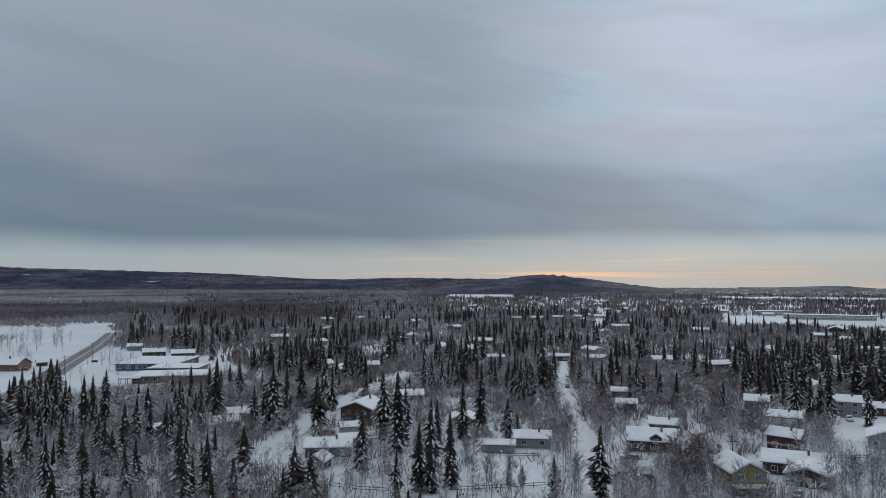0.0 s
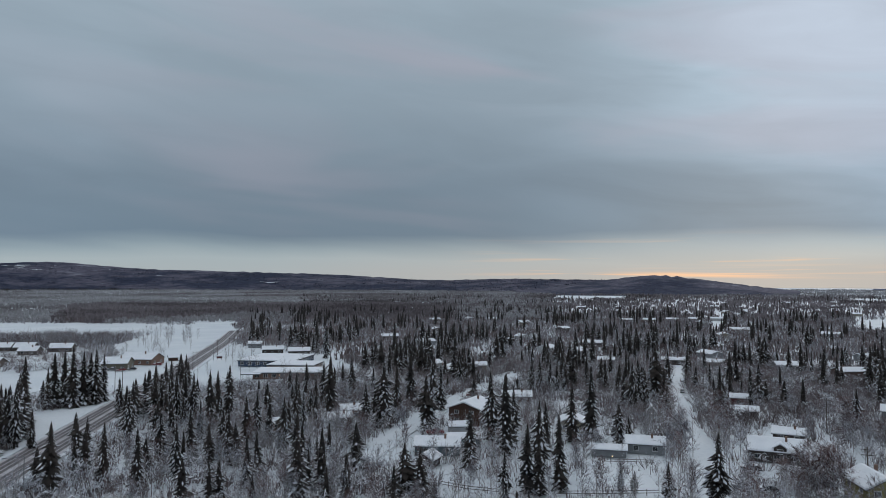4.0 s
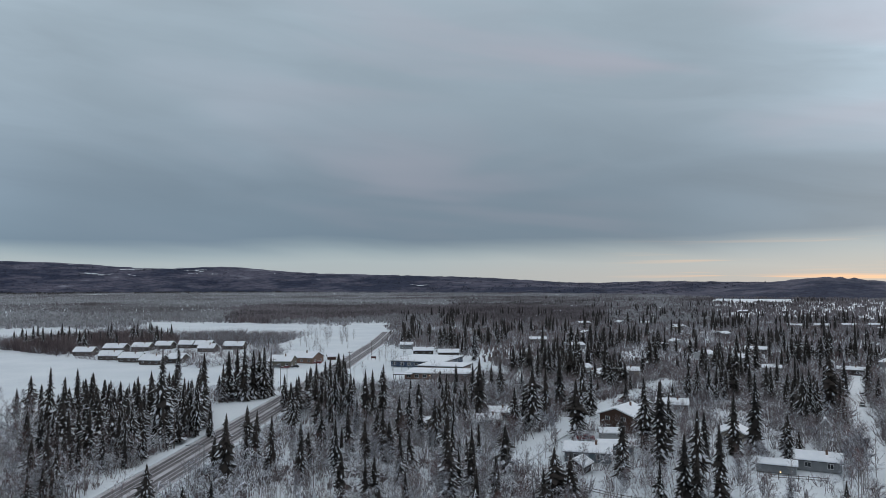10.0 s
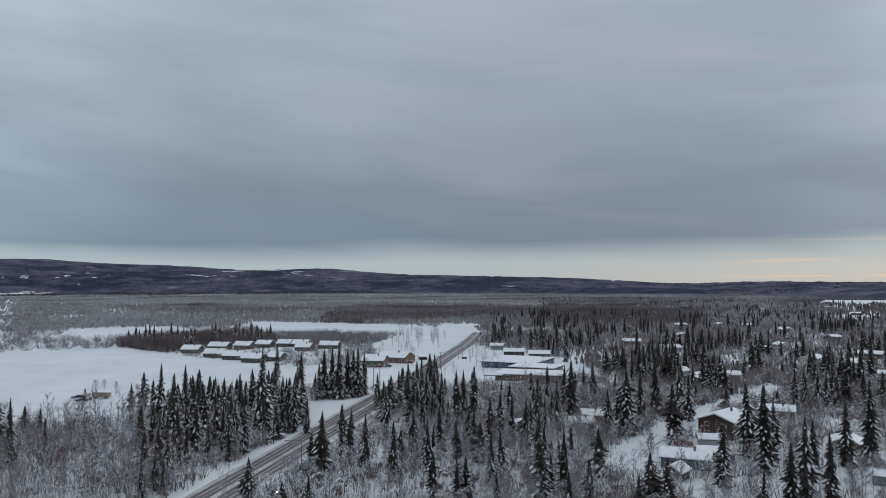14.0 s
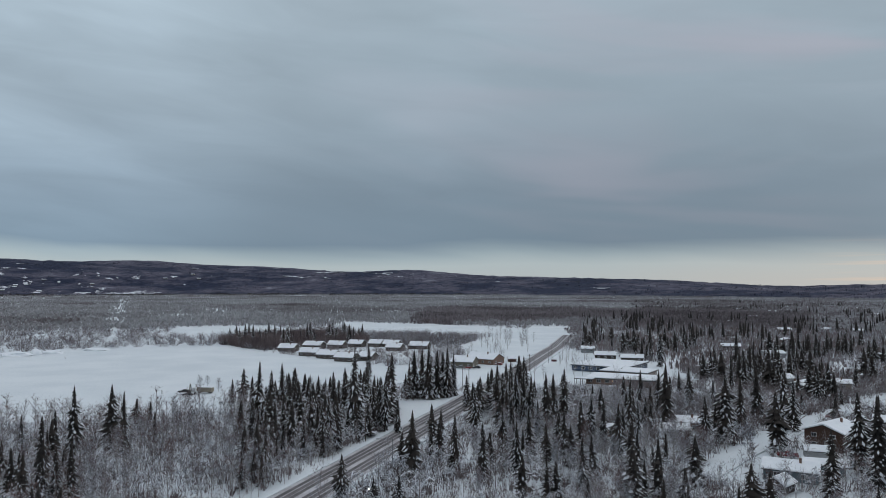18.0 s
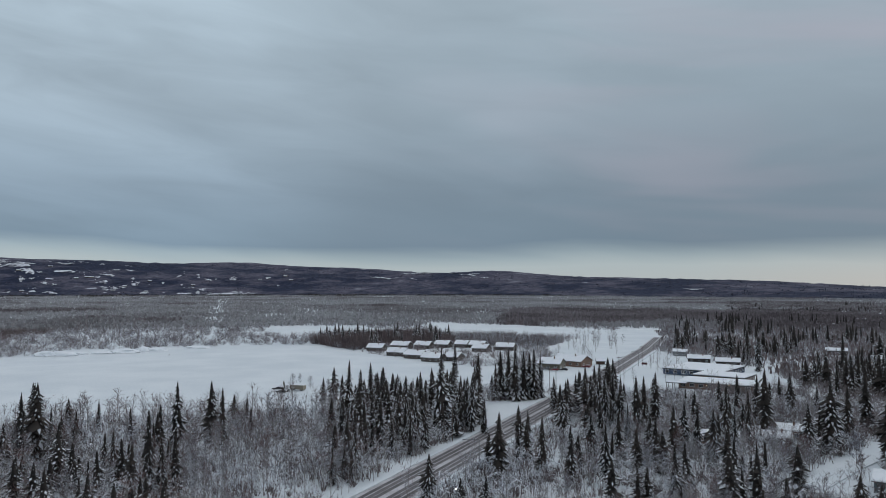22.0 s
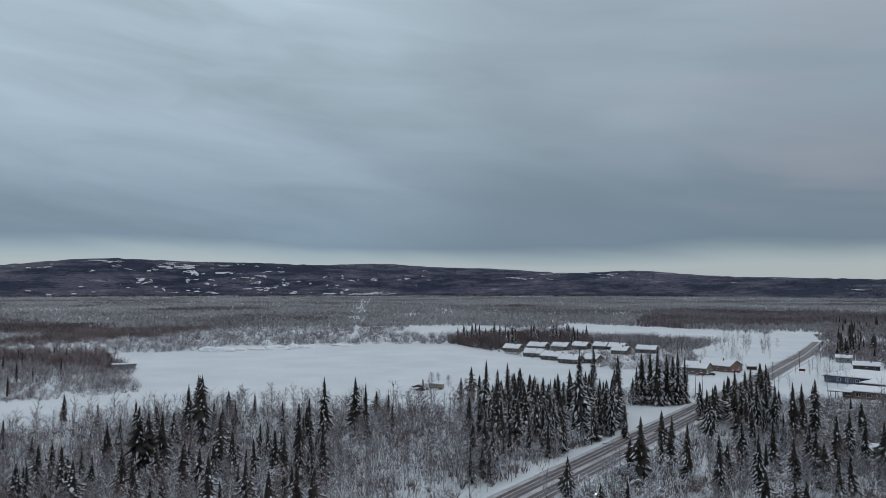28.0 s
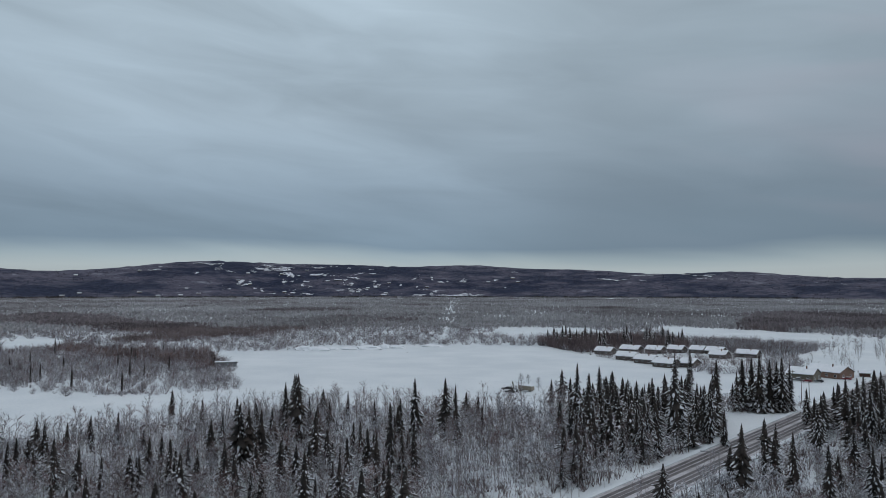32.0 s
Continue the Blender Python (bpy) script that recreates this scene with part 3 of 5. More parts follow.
WINDOW = window_mesh()
PANE = box_mesh("pane", GLASS, (-0.65, -0.03, -0.55, 0.65, 0.03, 0.55))
DOOR = box_mesh("door", PALE, (-0.48, -0.06, 0, 0.48, 0.04, 2.05))
HANDLE = box_mesh("door_handle", METAL, (-0.03, -0.05, -0.05, 0.03, 0.05, 0.05))


def add_window(house, x, y, z, turn, wide=1.0, tall=1.0):
    ob = child("window", WINDOW, house)
    ob.matrix_basis = pose(x, y, z, 0, 0, turn) @ Matrix.Diagonal((wide, 1, tall, 1))
    child("pane", PANE, ob)


def snow_profile(w, wh, rise, over, lift, thick):
    """Cross-section of the snow on a gable roof, with rounded lips at the eaves."""
    k = rise / (w / 2)
    e = w / 2 + over
    z = wh - over * k + lift
    ridge = wh + rise + lift
    return [(-e, z), (-e - 0.08, z + thick * 0.45), (-e + 0.12, z + thick * 0.92 + 0.12 * k), (-w * 0.22, wh + rise - 0.22 * w * k + lift + thick), (-0.35, ridge + thick * 0.82), (0, ridge + thick * 0.9),
            (0.35, ridge + thick * 0.82), (w * 0.22, wh + rise - 0.22 * w * k + lift + thick), (e - 0.12, z + thick * 0.92 + 0.12 * k), (e + 0.08, z + thick * 0.45), (e, z), (0, ridge)]


def gable_house(x, y, ridge_az, w, d, wh, rise, mat, label, category="house", group="", windows=2, chimney=True, snow=0.4, storeys=1, name="house", door=True):
    """A gabled house: w across the gable, d along the ridge, whose bearing is ridge_az; wh is the eaves' height."""
    ob = thing(name, label, category, group)
    ob.matrix_basis = pose(x, y, -0.1, 0, 0, -ridge_az)
    part("wall", prism([(-w / 2, 0), (w / 2, 0), (w / 2, wh), (0, wh + rise), (-w / 2, wh)], -d / 2, d / 2), mat, ob)
    k, over, t = rise / (w / 2), 0.55, 0.16
    e = w / 2 + over
    part("roof", prism([(-e, wh - over * k + 0.01), (0, wh + rise + 0.01), (e, wh - over * k + 0.01), (e, wh - over * k + t), (0, wh + rise + t), (-e, wh - over * k + t)], -d / 2 - 0.5, d / 2 + 0.5), ROOFING, ob)
    part("roof_snow", prism(snow_profile(w, wh, rise, over, t + 0.005, snow), -d / 2 - 0.46, d / 2 + 0.46), ROOF_SNOW, ob, "thick snow on the roof")
    if windows:
        for level in range(storeys):
            zz = 1.5 + 2.6 * level
            if zz + 0.7 > wh + 0.3:
                continue
            for side in (-1, 1):
                n = max(1, int(d / 4.2))
                for i in range(n):
                    add_window(ob, side * (w / 2 + 0.02), -d / 2 + d * (i + 0.5) / n, zz, 90 * side)
                m = max(1, min(windows, int(w / 3)))
                for i in range(m):
                    add_window(ob, -w / 2 + w * (i + 0.5) / m, side * (d / 2 + 0.02), zz, 0 if side < 0 else 180)
    if door:
        leaf = child("door", DOOR, ob, "pale entrance door")
        leaf.matrix_basis = pose(w * 0.06, -d / 2 - 0.02, 0.15)
        knob = child("door_handle", HANDLE, leaf)
        knob.matrix_basis = pose(0.36, -0.08, 1.0)
    if chimney:
        bm = boxes((w * 0.12, d * 0.15, wh + rise * 0.4, w * 0.12 + 0.55, d * 0.15 + 0.55, wh + rise + 1.1), (w * 0.12 - 0.06, d * 0.15 - 0.06, wh + rise + 1.1, w * 0.12 + 0.61, d * 0.15 + 0.61, wh + rise + 1.2))
        part("chimney", bm, BRICK, ob, "short brick chimney")
    HOUSES.append((x, y, max(w, d) * 0.5 + 2.0))
    return ob


def flat_building(x, y, az, w, d, wh, mat, label, category="building", windows=True, snow=0.4):
    """A low building with a flat roof: w across, d deep, its front facing back along the bearing az."""
    ob = thing("school_building" if d > 15 else "shed", label, category)
    ob.matrix_basis = pose(x, y, -0.1, 0, 0, -az)
    part("wall", boxes((-w / 2, -d / 2, 0, w / 2, d / 2, wh)), mat, ob)
    part("roof", boxes((-w / 2 - 0.6, -d / 2 - 0.6, wh + 0.004, w / 2 + 0.6, d / 2 + 0.6, wh + 0.4)), ROOFING, ob)
    bm = boxes((-w / 2 - 0.5, -d / 2 - 0.5, wh + 0.41, w / 2 + 0.5, d / 2 + 0.5, wh + 0.41 + snow))
    bmesh.ops.bevel(bm, geom=bm.edges[:], offset=0.12, segments=2, affect="EDGES")
    part("roof_snow", bm, ROOF_SNOW, ob, "even snow on the flat roof")
    if windows:
        n = int(w / 4)
        for i in range(n):
            add_window(ob, -w / 2 + w * (i + 0.5) / n, -d / 2 - 0.02, 1.7, 0, 1.4, 1.2)
        n = int(d / 4)
        for i in range(n):
            for side in (-1, 1):
                add_window(ob, side * (w / 2 + 0.02), -d / 2 + d * (i + 0.5) / n, 1.7, 90 * side, 1.4, 1.2)
    HOUSES.append((x, y, max(w, d) * 0.5 + 1))
    return ob


# homes along the side streets
gable_house(80, 226.5, 40, 10.5, 14, 5.2, 1.9, BROWN, "two-storey brown wooden house under a thick white roof", windows=2, storeys=2)
gable_house(70.5, 211, 100, 5.0, 6.5, 2.3, 0.8, PALE, "low white garage beside the brown house", "garage", windows=0, chimney=False, name="garage")
gable_house(57, 189, 110, 9.5, 12, 2.6, 1.3, TEAL, "single-storey house with grey-teal siding and snowy roof")
gable_house(66, 194, 100, 6.5, 9, 2.6, 0.7, TEAL, "low grey-teal wing with a shallow snowy roof", windows=1, chimney=False)
gable_house(50.5, 176, 40, 4.4, 5.2, 2.1, 1.2, DARK, "small dark shed with a steep snowy roof", "shed", windows=0, chimney=False, name="shed")
gable_house(109, 256, 113, 8, 11, 2.8, 1.3, BROWN, "long brown bungalow with a low snowy roof")
gable_house(106, 205, 30, 7.5, 10, 2.8, 1.7, TAN, "tan bungalow half hidden by spruces")
gable_house(112, 173, 123, 7, 10, 2.6, 1.2, GREY, "grey-brown bungalow with an unbroken snow roof", windows=2)
gable_house(100, 172, 121, 5, 9, 2.0, 0.6, GREY, "low grey outbuilding behind a fence", "shed", windows=0, chimney=False, name="shed")
dormer = gable_house(140, 155, 132, 9, 13.5, 3.0, 2.3, DARK, "dark brown house with a gabled dormer over the entrance", storeys=1)
gable_house(173, 205, 130, 5, 7, 2.6, 1.0, DARK, "small dark cabin under deep snow", windows=1, chimney=False)
gable_house(188, 227, 130, 5, 6, 2.8, 1.0, RED, "small red-brown cabin under deep snow", windows=1, chimney=False)
gable_house(160, 172, 135, 7, 8.5, 2.4, 1.1, DARK, "low dark house behind the dormered one", windows=1)
yellow = gable_house(130.5, 117, 24, 7.6, 11, 5.0, 2.0, YELLOW, "two-storey mustard-yellow house with a raised deck", storeys=2)
part("lower_wall", boxes((-3.84, -5.54, 0.0, 3.84, 5.54, 0.75), (-3.84, -5.54, 0.75, -0.6, -5.503, 2.3), (1.0, -5.54, 0.75, 3.84, -5.503, 2.3)), GREY, yellow, "grey block lower wall")
gable_house(173.5, 138.5, 160, 6.5, 8.5, 3.9, 1.5, RED, "barn-red house with a snowy roof", storeys=1)
gable_house(203, 163.5, 141, 7.5, 10.5, 2.6, 1.3, PALE, "pale garage with two wide doors", "garage", windows=0, name="garage")
gable_house(236, 164, 141, 7.5, 8.5, 5.0, 1.5, GREY, "tall grey two-storey house", storeys=2)
gable_house(218.5, 187, 139, 7, 8, 3.0, 1.5, GREY, "grey cottage at the wood's edge")
gable_house(202, 129, 57, 8.5, 12, 3.0, 1.7, GREY, "grey bungalow on an open snowy yard")
gable_house(155, 121, 142, 10, 15, 2.9, 1.7, DARK, "wide dark brown house with a broad snowy roof")
gable_house(149, 113, 60, 9, 9, 2.7, 1.6, DARK, "dark brown gabled wing with a carport", windows=1, chimney=False)
gable_house(246, 160, 142, 7, 11, 2.8, 1.2, BROWN, "brown bungalow behind a bushy spruce")
gable_house(143, 217, 33, 3.0, 3.4, 1.4, 2.0, PALE, "tiny steep-roofed play hut", "hut", windows=0, chimney=False, name="hut", door=False)
gable_house(42, 246, 100, 7, 10, 2.8, 1.2, BRICK, "brick-brown bungalow among bare trees")
gable_house(37, 234.5, 95, 6, 7.5, 2.5, 1.1, BROWN, "small brown house among bare trees", windows=1)
gable_house(127, 354, 110, 8, 12, 2.8, 1.3, TAN, "tan bungalow at the end of the lane")
gable_house(242, 345, 125, 7, 12, 2.8, 1.0, DARK, "dark bungalow closing the side street")
gable_house(256, 329, 125, 7, 8, 2.8, 1.2, TAN, "tan cottage near the street's end", windows=1)
gable_house(207, 358, 120, 7, 9, 2.6, 1.1, GREY, "grey bungalow in the bare wood", windows=1)
gable_house(20, 232, 96, 6, 12, 2.4, 0.9, BRICK, "low brick house lit by a warm window", windows=1, chimney=False)

# row houses by the big field
for x, y, az, d in ((-190.6, 491, 72, 12), (-163.6, 462, 78, 13), (-146.4, 448, 80, 13), (-129.6, 433, 82, 13), (-180, 516, 76, 14), (-164, 522, 76, 12), (-152, 534, 76, 11), (-138, 540, 76, 10),
                    (-117.8, 440, 82, 9), (-125, 537, 76, 12), (-116, 508, 76, 11), (-101, 525, 76, 14)):
    gable_house(x, y, az + 22, 10, d, 2.6, 2.4, UMBER, "grey-brown single-storey row house with a white snow roof", group="row houses by the field")

# lodge and roadside buildings
gable_house(-53, 414, 100, 12.5, 13, 3.3, 2.6, OLIVE, "olive-brown lodge with a broad gabled roof", "lodge")
gable_house(-43, 434, 116, 13, 19, 3.2, 2.8, BRICK, "long brick-brown lodge wing under snow", "lodge")
gable_house(-27.5, 446, 80, 4.5, 5, 2.0, 1.2, BROWN, "small brown cabin beside the road", "cabin", windows=0, chimney=False, name="cabin")
flat_building(30, 416, 25, 31, 36, 2.8, BLUE, "blue-fronted school building under even snow")
flat_building(37, 383, 23, 24, 19, 2.9, BRICK, "brick school wing under even snow")
flat_building(32, 357, 15, 32, 20, 2.6, BRICK, "low brick school wing with a covered walk")
gable_house(31, 470, 95, 9, 13, 3.0, 1.6, DARK, "dark house with a white hipped roof")
gable_house(46, 455, 95, 9, 13, 3.0, 1.6, DARK, "dark house with a white hipped roof")
gable_house(22, 517, 95, 8, 9, 2.8, 1.3, GREY, "small grey house by the spruces", windows=1)
flat_building(-346.6, 282, -51, 12, 5, 2.6, GREY, "low open field shed under snow", "shed", windows=False)
gable_house(480, 466, 136, 9, 17, 3.2, 1.4, GREY, "long grey house under snow")
gable_house(575, 407, 60, 14, 24, 4.5, 2.4, DARK, "large dark gabled hall under snow", "hall")
flat_building(815, 660, 51, 56, 18, 5, PALE, "long low warehouse under snow", "warehouse")
flat_building(777, 560, 54, 96, 22, 5, PALE, "very long low warehouse under snow", "warehouse")
gable_house(446, 538, 130, 10, 18, 3.0, 1.4, TAN, "tan house beside the far lane")

# scattered homes far out in the wooded suburb
rnd = random.Random(11)
made = []
for wall in (GREY, TAN, DARK, BROWN, PALE):
    made.append(gable_house(430 + 30 * len(made), 700, 120, 8.5, 13, 2.9, 1.4, wall, "suburban bungalow with a white snow roof among trees", group="far suburban homes", windows=0, chimney=True, door=False))
count = 0
while count < 95:
    az, d = radians(rnd.uniform(12, 66)), 330 + 1500 * rnd.random() ** 1.4
    x, y = d * math.sin(az), d * math.cos(az)
    if open_ground(x, y, 8) or math.hypot(x - 130, y - 300) < 40:
        continue
    copy_thing(made[count % 5], pose(x, y, -0.1, 0, 0, rnd.uniform(0, 180)))
    HOUSES.append((x, y, 9))
    count += 1

# snow heaped along the field's far edge
def snow_heap(x, y, r, h, seed):
    heap = thing("snow_heap", "rounded heap of ploughed snow at the field's edge", "snow heap", "snow heaps along the field")
    heap.matrix_basis = pose(x, y, -0.2)
    bm = bmesh.new()
    bmesh.ops.create_icosphere(bm, subdivisions=3, radius=1.0)
    for v in bm.verts:
        lump = 1 + 0.35 * noise.noise((v.co.x * 1.7, v.co.y * 1.7, v.co.z * 1.7 + seed * 3.7))
        v.co = Vector((v.co.x * r * lump, v.co.y * r * 0.6 * lump, max(-0.02, v.co.z) * h * lump))
    part("mound", bm, ROOF_SNOW, heap)


for i, (x, y) in enumerate([(-392, 392), (-384, 398), (-377, 408), (-369, 417), (-358, 428), (-351, 438), (-346, 447), (-332, 476)]):
    snow_heap(x, y, 8.0 + 3.5 * math.sin(i * 2.1), 2.4 + 0.9 * math.cos(i * 1.3), i)


# homes and snowy clearings on the far hillside
def on_hill(az, u):
    d = far_foot(az) + 850 * u
    return d, hill_height(az, u, EYE + (far_foot(az) + 850) * math.tan(radians(crest(az))))


for i in range(26):
    az = rnd.gauss(-42, 9)
    if not -64 < az < -24:
        continue
    d, z = on_hill(az, rnd.uniform(0.05, 0.8))
    a = radians(az)
    copy_thing(made[i % 5], pose(d * math.sin(a), d * math.cos(a), z - 1, 0, 0, -az + 90 + rnd.uniform(-15, 15)) @ Matrix.Scale(1.5, 4))


def hill_clearings(count, middle, spread, u0, u1, size, low=-64, high=34):
    verts, tris = [], []
    for _ in range(count):
        az, u = rnd.gauss(middle, spread), rnd.uniform(u0, u1)
        if not low < az < high or noise.noise((az * 0.45, u * 5, 2.0)) < 0.02:
            continue
        grow = rnd.random() ** 2
        wide, deep, b = size * (0.3 + 2.0 * grow), 0.006 + 0.04 * grow * rnd.uniform(0.5, 1.0), len(verts)
        ring = 16
        for k in range(ring + 1):
            a = 6.2832 * k / ring
            r = 0 if k == ring else rnd.uniform(0.2, 1.15)
            az2, u2 = az + r * math.cos(a) * wide, min(0.97, max(0.02, u + r * math.sin(a) * deep))
            d, z = on_hill(az2, u2)
            verts.append((d * math.sin(radians(az2)), d * math.cos(radians(az2)), z + 2.5))
        tris += [(b + ring, b + (k + 1) % ring, b + k) for k in range(ring)]
    tagged(new("snow_clearings", mesh_from("snow_clearings", verts, tris, CLEARED)), "snowy clearings on the wooded hillside", "snow", kind="stuff")


hill_clearings(150, -47, 4.0, 0.60, 0.90, 0.34)
hill_clearings(260, -42, 6, 0.10, 0.60, 0.17)
hill_clearings(60, -33, 2.2, 0.03, 0.12, 0.22)
hill_clearings(40, -14, 7, 0.55, 0.90, 0.40)
hill_clearings(8, 2, 10, 0.1, 0.5, 0.7)
# spruces and birches that stand up from the hillside, coloured with the same haze blue
at = []
for _ in range(3200):
    az, u = rnd.uniform(-66, 30), 0.93 * rnd.random()
    d, z = on_hill(az, u)
    at.append((d * math.sin(radians(az)), d * math.cos(radians(az)), z - 2.5, rnd.uniform(6, 11), 30 * rnd.uniform(0.7, 1.3), rnd.uniform(0, 6.3)))
HILL_CLUMPS = [clump(s, 7, 1.0, 0.6) for s in range(70, 75)]
stamp("hill_woods", HILL_CLUMPS, at[:1700], HILL_SPRUCE, "dark spruces on the far hillside, haze blue in their colour", "woods")
stamp("hill_woods", HILL_CLUMPS, at[1700:], HILL_BIRCH, "brown birches on the far hillside, haze blue in their colour", "woods")


# ---- standing trees ----
SPRUCES = [spruce(s, 36, 10, share) for s, share in ((1, 0.40), (2, 0.65), (3, 1.10), (4, 0.55), (5, 0.28), (6, 0.90))]
for p in SPRUCES:
    p.matrix_basis = pose(-150, -60, 0) @ Matrix.Diagonal((15, 15, 15, 1))
BIRCHES = [birch(s, m, f, label) for s, m, f, label in (
    (1, TWIGS, 0.55, "leafless birch white with hoar frost"), (2, TWIGS, 0.7, "leafless birch white with hoar frost"), (3, TWIGS, 0.4, "leafless grey-brown birch with some frost"),
    (4, RED_TWIGS, 0.25, "leafless red-brown birch with little frost"), (5, TWIGS, 0.6, "leafless birch white with hoar frost"))]
for p in BIRCHES:
    p.matrix_basis = pose(-170, -60, 0) @ Matrix.Diagonal((11, 11, 11, 1))
ROAD_VERGE = [(-34.7, 170.9, 17), (-46.3, 151.1, 11), (-39.2, 151.3, 6), (-32, 144.3, 9), (-14.9, 199.3, 13)]
MIDDLE_WOOD = [(24.7, 146.8, 7), (30.2, 272.9, 12), (28, 236.7, 12)]
FIELD_EDGE = [(-101.9, 260.8, 14), (-67.2, 196, 14.5), (-80, 298.1, 15), (-98.1, 276.3, 12), (-90.2, 272.3, 11), (-91.1, 284.9, 12)]
LOT_COPSE = [(-63.8, 299.6, 10.1)]
WEST_WOOD = [(-198.2, 194.2, 15), (-174.4, 196.8, 10), (-160.5, 172.3, 11), (-86.4, 194.7, 15), (-129.5, 151.3, 11)]
SLOUGH_WOOD = [(-187.3, 95.5, 13), (-154.1, 86.1, 13), (-181.3, 152.1, 13), (-165.7, 146.4, 13), (-200.6, 195.8, 15), (-169.3, 137, 11), (-138, 104.7, 11), (-193.3, 104.6, 11), (-185.1, 87.7, 11), (-127.8, 120.9, 12)]
LEFT_VERGE = [(23.9, 221.5, 13), (31.9, 273.4, 12), (-5.6, 213.5, 14), (0.5, 197.2, 14)]
YARDS = [(42.3, 142.9, 6), (24.2, 145.8, 8), (86.2, 125.1, 11)]
EAST_YARDS = [(177.8, 208.5, 13.5), (263.3, 230.6, 20.3), (363.6, 251.3, 17.6), (369.1, 248.7, 18.2), (353.2, 230.6, 17.6), (318.8, 247, 17.1), (237, 311.8, 14.5), (289.3, 286.8, 15.1), (318.8, 301.9, 13.6), (274.1, 294.1, 15.1)]
SLOUGH_SPRUCES = [(-166.4, 158.6, 18.2), (-160.5, 147.7, 12.0), (-158.3, 82.8, 13.7), (-196.4, 98.1, 12.5), (-202.8, 116.6, 10.4), (-195.9, 120.9, 11.3), (-224.7, 159.2, 11.0), (-145.8, 123.3, 18.3), (-143.8, 124.5, 17.0), (-141.9, 127.0, 16.8), (-156.7, 123.0, 13.1), (-133.1, 108.3, 12.5), (-183.2, 120.9, 7.7), (-158.7, 103.0, 6.7)]
WEST_SPRUCES = [(-158.6, 156.3, 21.7), (-163.7, 166.3, 13.0), (-180.4, 190.2, 11.3), (-127.7, 174.2, 21), (-104.5, 127.7, 14.9), (-110.7, 140.9, 17.0), (-102.3, 134.4, 14.5), (-99.5, 135.2, 15.5), (-124.0, 185.1, 19.8), (-118.8, 182.9, 18.5), (-154.5, 169.0, 6.0), (-108.3, 112.0, 7.6)]
FIELD_SPRUCES = [(-96.8, 223.8, 23.0), (-91.4, 220.8, 20.3), (-99.4, 249.7, 19.4), (-93.1, 244.9, 17.1), (-78.4, 218.0, 10.3), (-90.2, 313.5, 19.2), (-81.6, 269.7, 15.8), (-69.1, 247.6, 18.1), (-96.9, 362.7, 16.7), (-57.5, 229.2, 16.8), (-55.2, 227.6, 17.8), (-61.9, 265.7, 22.9), (-125.2, 263.5, 11.0), (-121.1, 264.7, 15.3), (-65.4, 194.4, 15.0), (-64.1, 196.2, 15.9), (-62.4, 198.9, 14.8), (-83.4, 243.6, 15.7), (-64.5, 223.3, 22.7), (-60.9, 234.0, 15.4), (-70.7, 167.6, 11.4)]
COPSE_SPRUCES = [(-25.3, 178.3, 15.5), (-25.2, 221.5, 16.3), (-34.5, 275.7, 13.2), (-50.5, 225.5, 11.1), (-60.8, 292.8, 15.9), (-59.3, 295.9, 21.0), (-56.0, 296.3, 21.4), (-52.9, 295.1, 23.0), (-49.9, 298.5, 20.8), (-45.7, 299.0, 21.8), (-43.5, 302.3, 18.9), (-48.0, 301.8, 19.8), (-45.8, 226.0, 7.6)]
VERGE_SPRUCES = [(-17.7, 172.3, 14.8), (-22.0, 267.7, 18.5), (-25.9, 272.3, 14.9), (-14.1, 248.1, 17.4), (-11.5, 251.7, 17.7), (-8.7, 247.8, 17.1), (-3.5, 235.1, 19.6), (-1.2, 243.0, 18.6), (2.5, 246.2, 19.9), (-7.5, 194.1, 14.9), (-9.8, 176.7, 14.6), (-2.8, 182.6, 13.0), (1.8, 192.7, 14.4), (6.6, 205.0, 15.7), (9.9, 214.2, 15.1), (13.5, 216.5, 14.5), (6.3, 154.9, 7.3), (-19.5, 258.8, 14.4), (-16.8, 258.0, 13.6)]
LANE_SPRUCES = [(16.8, 204.4, 14.9), (22.5, 229.4, 16.8), (32.3, 259.2, 12.7), (35.9, 265.0, 17.5), (35.4, 244.3, 22.4), (49.7, 284.6, 16.7), (59.7, 433.3, 18.4)]
YARD_SPRUCES = [(137.7, 359.6, 12.4), (89.0, 352.1, 20.3), (68.5, 263.3, 19.7), (115.5, 425.1, 14.8), (118.0, 419.8, 11.4)]
STREET_SPRUCES = [(164.7, 246.9, 21.9), (235.5, 321.2, 16.4), (254.3, 229.3, 8.5), (249.4, 215.2, 17.9), (253.7, 213.6, 16.0), (255.5, 209.8, 18.6), (255.4, 205.5, 17.6)]
HOUSE_SPRUCES = [(42.8, 219.8, 15.3), (49.9, 225.8, 21.3), (60.4, 293.5, 11.0), (59.8, 249.0, 17.1), (61.7, 217.4, 17.8), (75.5, 247.0, 17.2), (74.1, 252.7, 18.4), (59.8, 170.4, 16.3), (75.4, 196.6, 21.0), (81.2, 193.2, 16.6), (37.9, 150.6, 12.6), (57.8, 142.4, 11.3), (65.2, 147.2, 15.7), (116.1, 272.2, 8.0), (102.2, 304.0, 13.5), (104.6, 303.7, 14.3), (74.0, 181.9, 22.3)]
